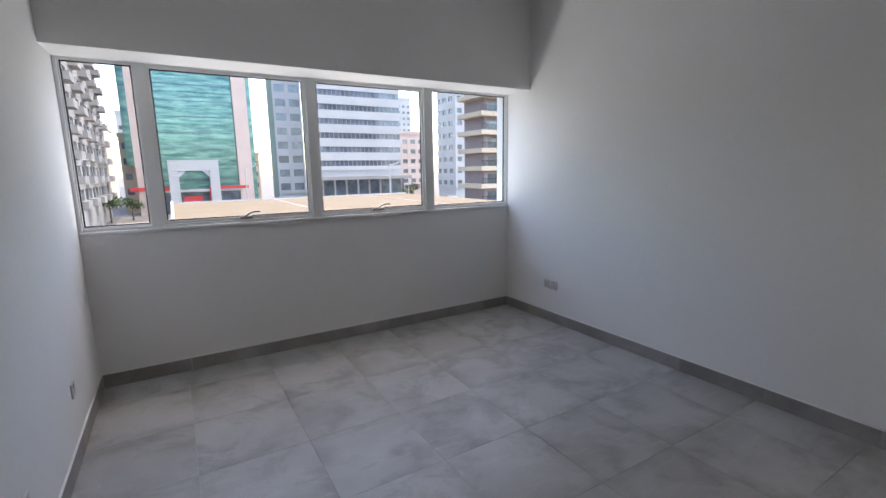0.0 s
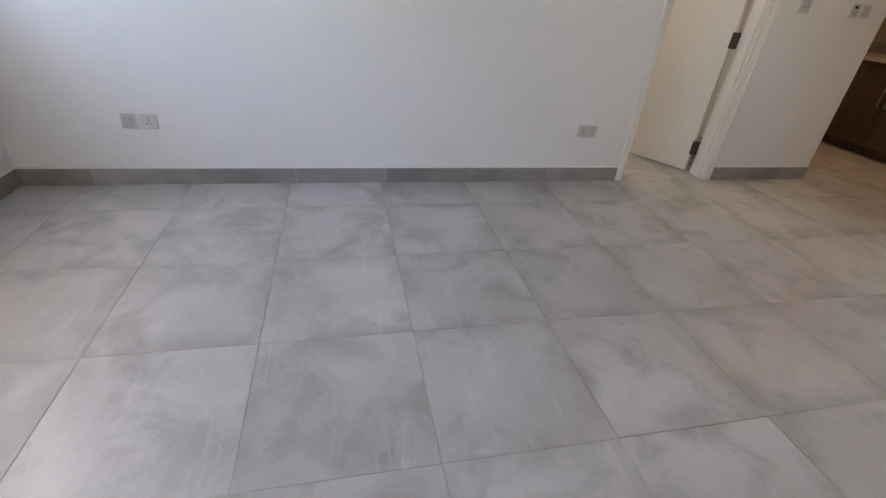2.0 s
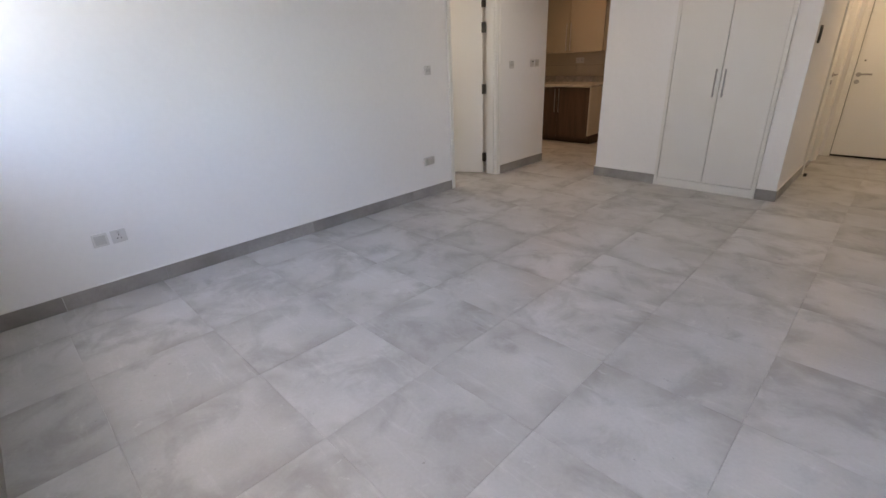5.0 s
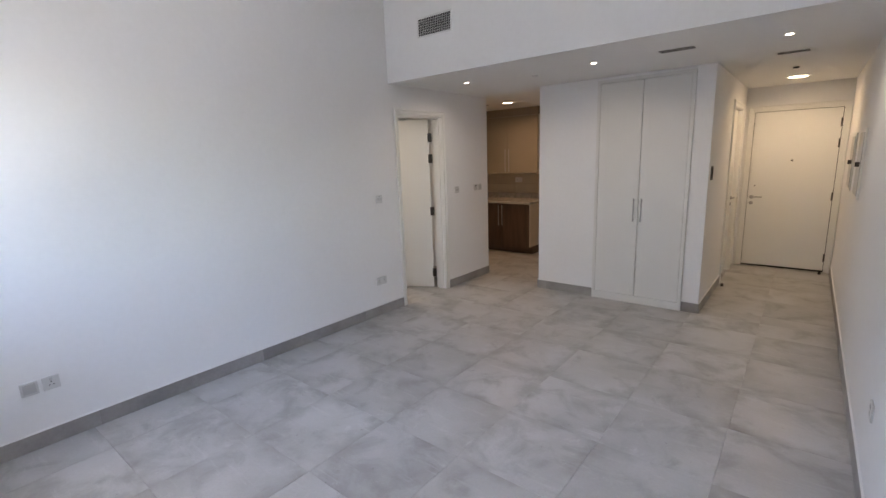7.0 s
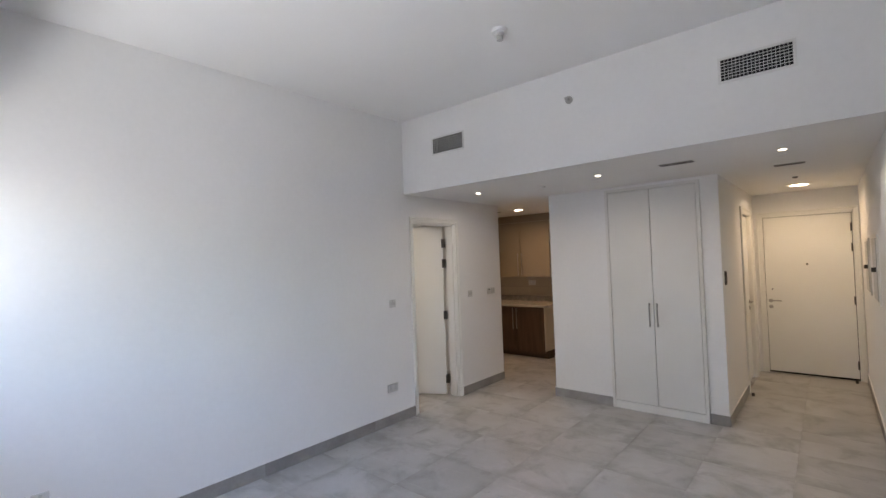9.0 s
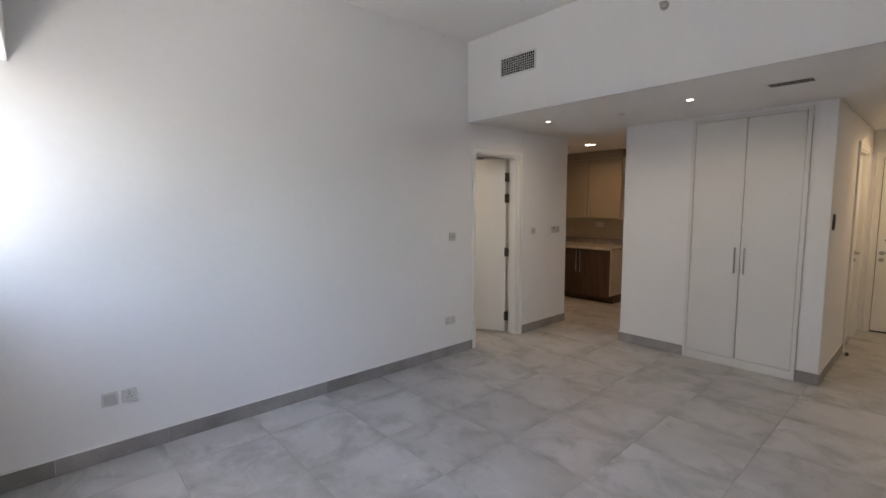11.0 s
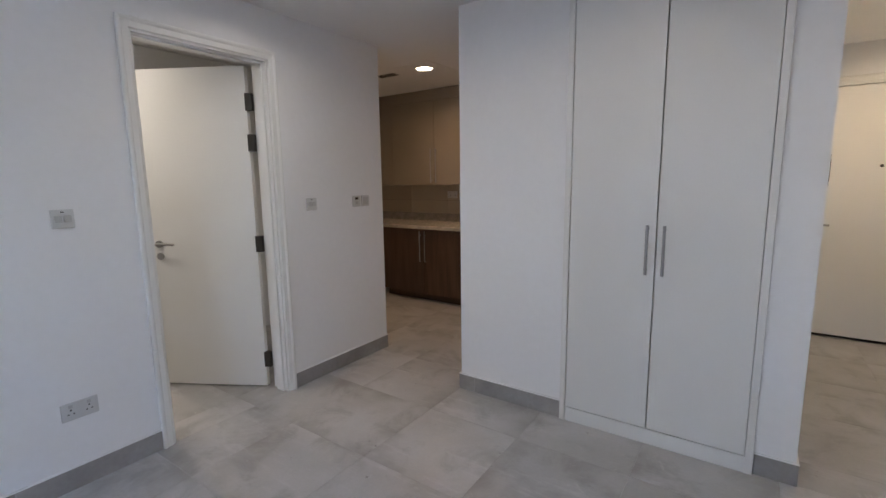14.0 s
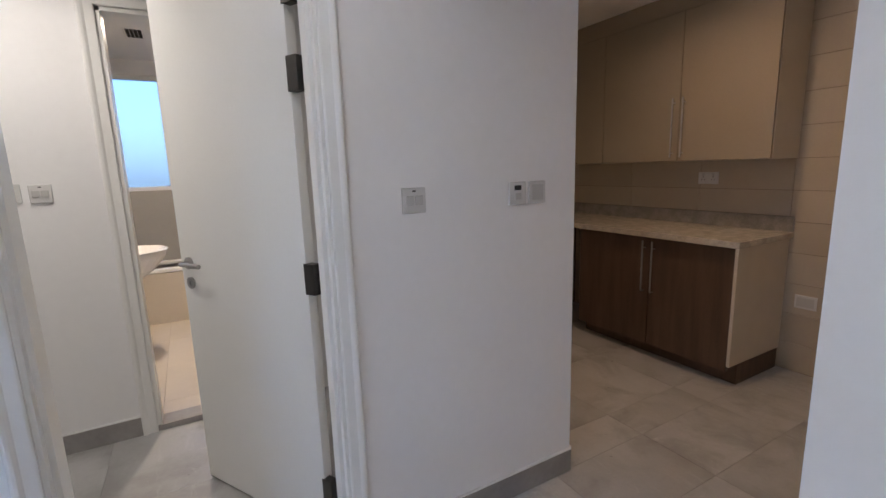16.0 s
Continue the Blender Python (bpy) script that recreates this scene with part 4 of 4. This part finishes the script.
# mauve apartment building with balconies, close by
t4 = tower("balcony_building", 46.4, 64, 66, 72, 34, "mauve apartment building with white balcony slabs", M_BROWN, M_BLUEG, 2.95, 3.0, 0.4, 2.2, 2.2, 1.4)
pieces("balcony_slab", [(-1.6, 18.0, -1.5, 5.8, 2.0 + i * 2.95, 2.75 + i * 2.95) for i in range(12)], M_BEIGE, t4)
bm = bmesh.new()
for i in range(12):
    z = 2.75 + i * 2.95
    add_box(bm, -1.55, 5.2, -1.46, -1.42, z + 0.85, z + 0.92)
    for j in range(20):
        add_box(bm, -1.5 + j * 0.34, -1.46 + j * 0.34, -1.46, -1.42, z, z + 0.86)
finish(bm, "railing", M_BLACK, t4)


def car(x, y, rz):
    e = thing("parked_car", pose(x, y, GZ + 0.02, 0, 0, rz), "pale parked saloon car by the road", "car", "parked cars")
    bm = bmesh.new()
    add_box(bm, -2.2, 2.2, -0.88, 0.88, 0.3, 0.85, 0.15)
    add_box(bm, -1.3, 1.1, -0.76, 0.76, 0.84, 1.42, 0.2)
    finish(bm, "body", M_CAR, e)
    rods("wheel", [((a, b - 0.1, 0.32), (a, b + 0.1, 0.32), 0.32) for a in (-1.4, 1.4) for b in (-0.8, 0.8)], M_BLACK, e, 14)


for x, y in ((56, 99), (61, 99.5), (66, 99), (58, 104), (64, 105), (24, 99), (20, 100), (-14, 98), (36, 80), (-4, 73), (52, 72)):
    car(x, y, random.uniform(-8, 8))


def street_lamp(x, y, h=9.0):
    e = thing("street_lamp", pose(x, y, GZ), "tall pale street lamp with a curved arm", "street lamp", "street lamps")
    rows = [((0, 0, 0), (0, 0, h), 0.09)]
    for k in range(5):
        u, v = k / 5, (k + 1) / 5
        rows.append(((1.8 * math.sin(u * 1.5), 0, h + 0.9 * (1 - math.cos(u * 1.5))), (1.8 * math.sin(v * 1.5), 0, h + 0.9 * (1 - math.cos(v * 1.5))), 0.06))
    rods("pole", rows, M_WHITE, e, 8)
    boxes("head", [(1.6, 2.3, -0.14, 0.14, h + 0.78, h + 0.9)], M_WHITE, e, 0.03)


for x, y in ((28, 64), (44, 90), (12, 90), (-9, 64)):
    street_lamp(x, y)


def tree(x, y, h, seed):
    rnd = random.Random(seed)
    e = thing("street_tree", pose(x, y, GZ), "small leafy green street tree", "tree", "street trees")
    bm = bmesh.new()
    add_rod(bm, (0, 0, 0), (0, 0, h * 0.55), 0.16, 8, 0.09)
    tips = []
    for k in range(7):
        a = k * 2.4
        tip = (math.cos(a) * h * 0.25, math.sin(a) * h * 0.25, h * (0.62 + 0.3 * rnd.random()))
        tips.append(tip)
        add_rod(bm, (0, 0, h * 0.5), tip, 0.06, 6, 0.02)
    finish(bm, "trunk", M_BARK, e)
    bm = bmesh.new()
    for k in range(420):
        c = Vector(rnd.choice(tips)) + Vector((rnd.gauss(0, h * 0.1), rnd.gauss(0, h * 0.1), rnd.gauss(0, h * 0.07)))
        m = Matrix.Translation(c) @ Euler((rnd.random() * 6, rnd.random() * 6, rnd.random() * 6)).to_matrix().to_4x4()
        s = 0.16 + 0.12 * rnd.random()
        bm.faces.new([bm.verts.new(m @ Vector(v)) for v in ((-s, 0, 0), (0, -s * 0.5, 0.03), (s, 0, 0), (0, s * 0.5, 0.03))])
    tagged(finish(bm, "crown", M_LEAF, e), kind="stuff")


for i, (x, y, h) in enumerate(((-9, 100, 4.5), (-6, 103, 4.0), (-11, 106, 5.0), (27, 101, 4.2), (49, 101, 4.0), (55, 110, 4.6))):
    tree(x, y, h, i)

# ---- floor tiles, kitchen wall tiles, bathroom tiles ----
def tile_mesh(name, w, d, h, mat, bevel=0.0005):
    bm = bmesh.new()
    add_box(bm, -w / 2, w / 2, -d / 2, d / 2, -h, 0, 0)
    top = [e for e in bm.edges if all(abs(v.co.z) < 1e-6 for v in e.verts)]
    bmesh.ops.bevel(bm, geom=top, offset=bevel, segments=1, affect="EDGES")
    bmesh.ops.recalc_face_normals(bm, faces=bm.faces[:])
    me = bpy.data.meshes.new(name)
    bm.to_mesh(me)
    bm.free()
    me.materials.append(mat)
    return me


cache = {}


def lay(name, parent, x0, x1, y0, y1, ox, oy, step, mat, z=0.0, joint=0.0013, sy=None):
    """Lay square tiles on a grid through (ox, oy), cut at the edges."""
    sy = sy or step
    i0, i1 = math.floor((x0 - ox) / step), math.ceil((x1 - ox) / step)
    j0, j1 = math.floor((y0 - oy) / sy), math.ceil((y1 - oy) / sy)
    for i in range(i0, i1):
        for j in range(j0, j1):
            a, b = max(x0, ox + i * step), min(x1, ox + (i + 1) * step)
            c, d = max(y0, oy + j * sy), min(y1, oy + (j + 1) * sy)
            w, e = b - a - joint, d - c - joint
            if w < 0.01 or e < 0.01:
                continue
            key = (name, round(w, 3), round(e, 3))
            if key not in cache:
                cache[key] = tile_mesh(name, w, e, 0.012, mat)
            o = new(name, cache[key])
            o.parent = parent
            o.location = ((a + b) / 2, (c + d) / 2, z + random.uniform(-0.0004, 0.0004))


GX, GY = 1.697, 4.923
lay("floor_tile", base, XW, XE, YP, YN, GX, GY, 0.6, M_TILE)
lay("floor_tile", base, XW, XH, YE - 0.02, YP, GX, GY, 0.6, M_TILE)
lay("floor_tile", base, 2.89, XE, YC, YP, GX, GY, 0.6, M_TILE)
lay("floor_tile", base, XE, 6.4, YC, YK, GX, GY, 0.6, M_TILE)
lay("floor_tile", base, XE, XB, D0 - 0.9, 5.2, GX, GY, 0.6, M_TILE)
bfloor = structure(boxes("floor_bathroom", [(XB + 0.125, BW, 1.85, 3.5, -0.008, 0.019)], M_KGROUT), "beige tiled bathroom floor", "floor")
lay("bath_tile", bfloor, XB + 0.125, 7.36, 1.85, 3.5, 5.6, 2.3, 0.6, M_BTILE, 0.031, sy=0.3)

splash = structure(new("kitchen_wall_tiling"), "glossy beige wall tiles behind the worktop", "wall tiling")
splash.matrix_basis = pose(0, YC - 0.012, 0, 90)
kt = {}
for i in range(-5, 6):
    for j in range(13):
        a, b = max(2.89, 3.92 + i * 0.6), min(6.4, 3.92 + (i + 1) * 0.6)
        c, d = 0.185 + (j - 1) * 0.2, min(ZL, 0.185 + j * 0.2)
        c = max(c, 0.0)
        if b - a < 0.02 or d - c < 0.02:
            continue
        key = (round(b - a, 3), round(d - c, 3))
        if key not in kt:
            kt[key] = tile_mesh("wall_tile", b - a - 0.003, d - c - 0.003, 0.01, M_KTILE)
        o = new("wall_tile", kt[key])
        o.parent = splash
        o.matrix_basis = Matrix.Translation(((a + b) / 2, (c + d) / 2, -0.012)) @ Matrix.Rotation(math.pi, 4, "X")
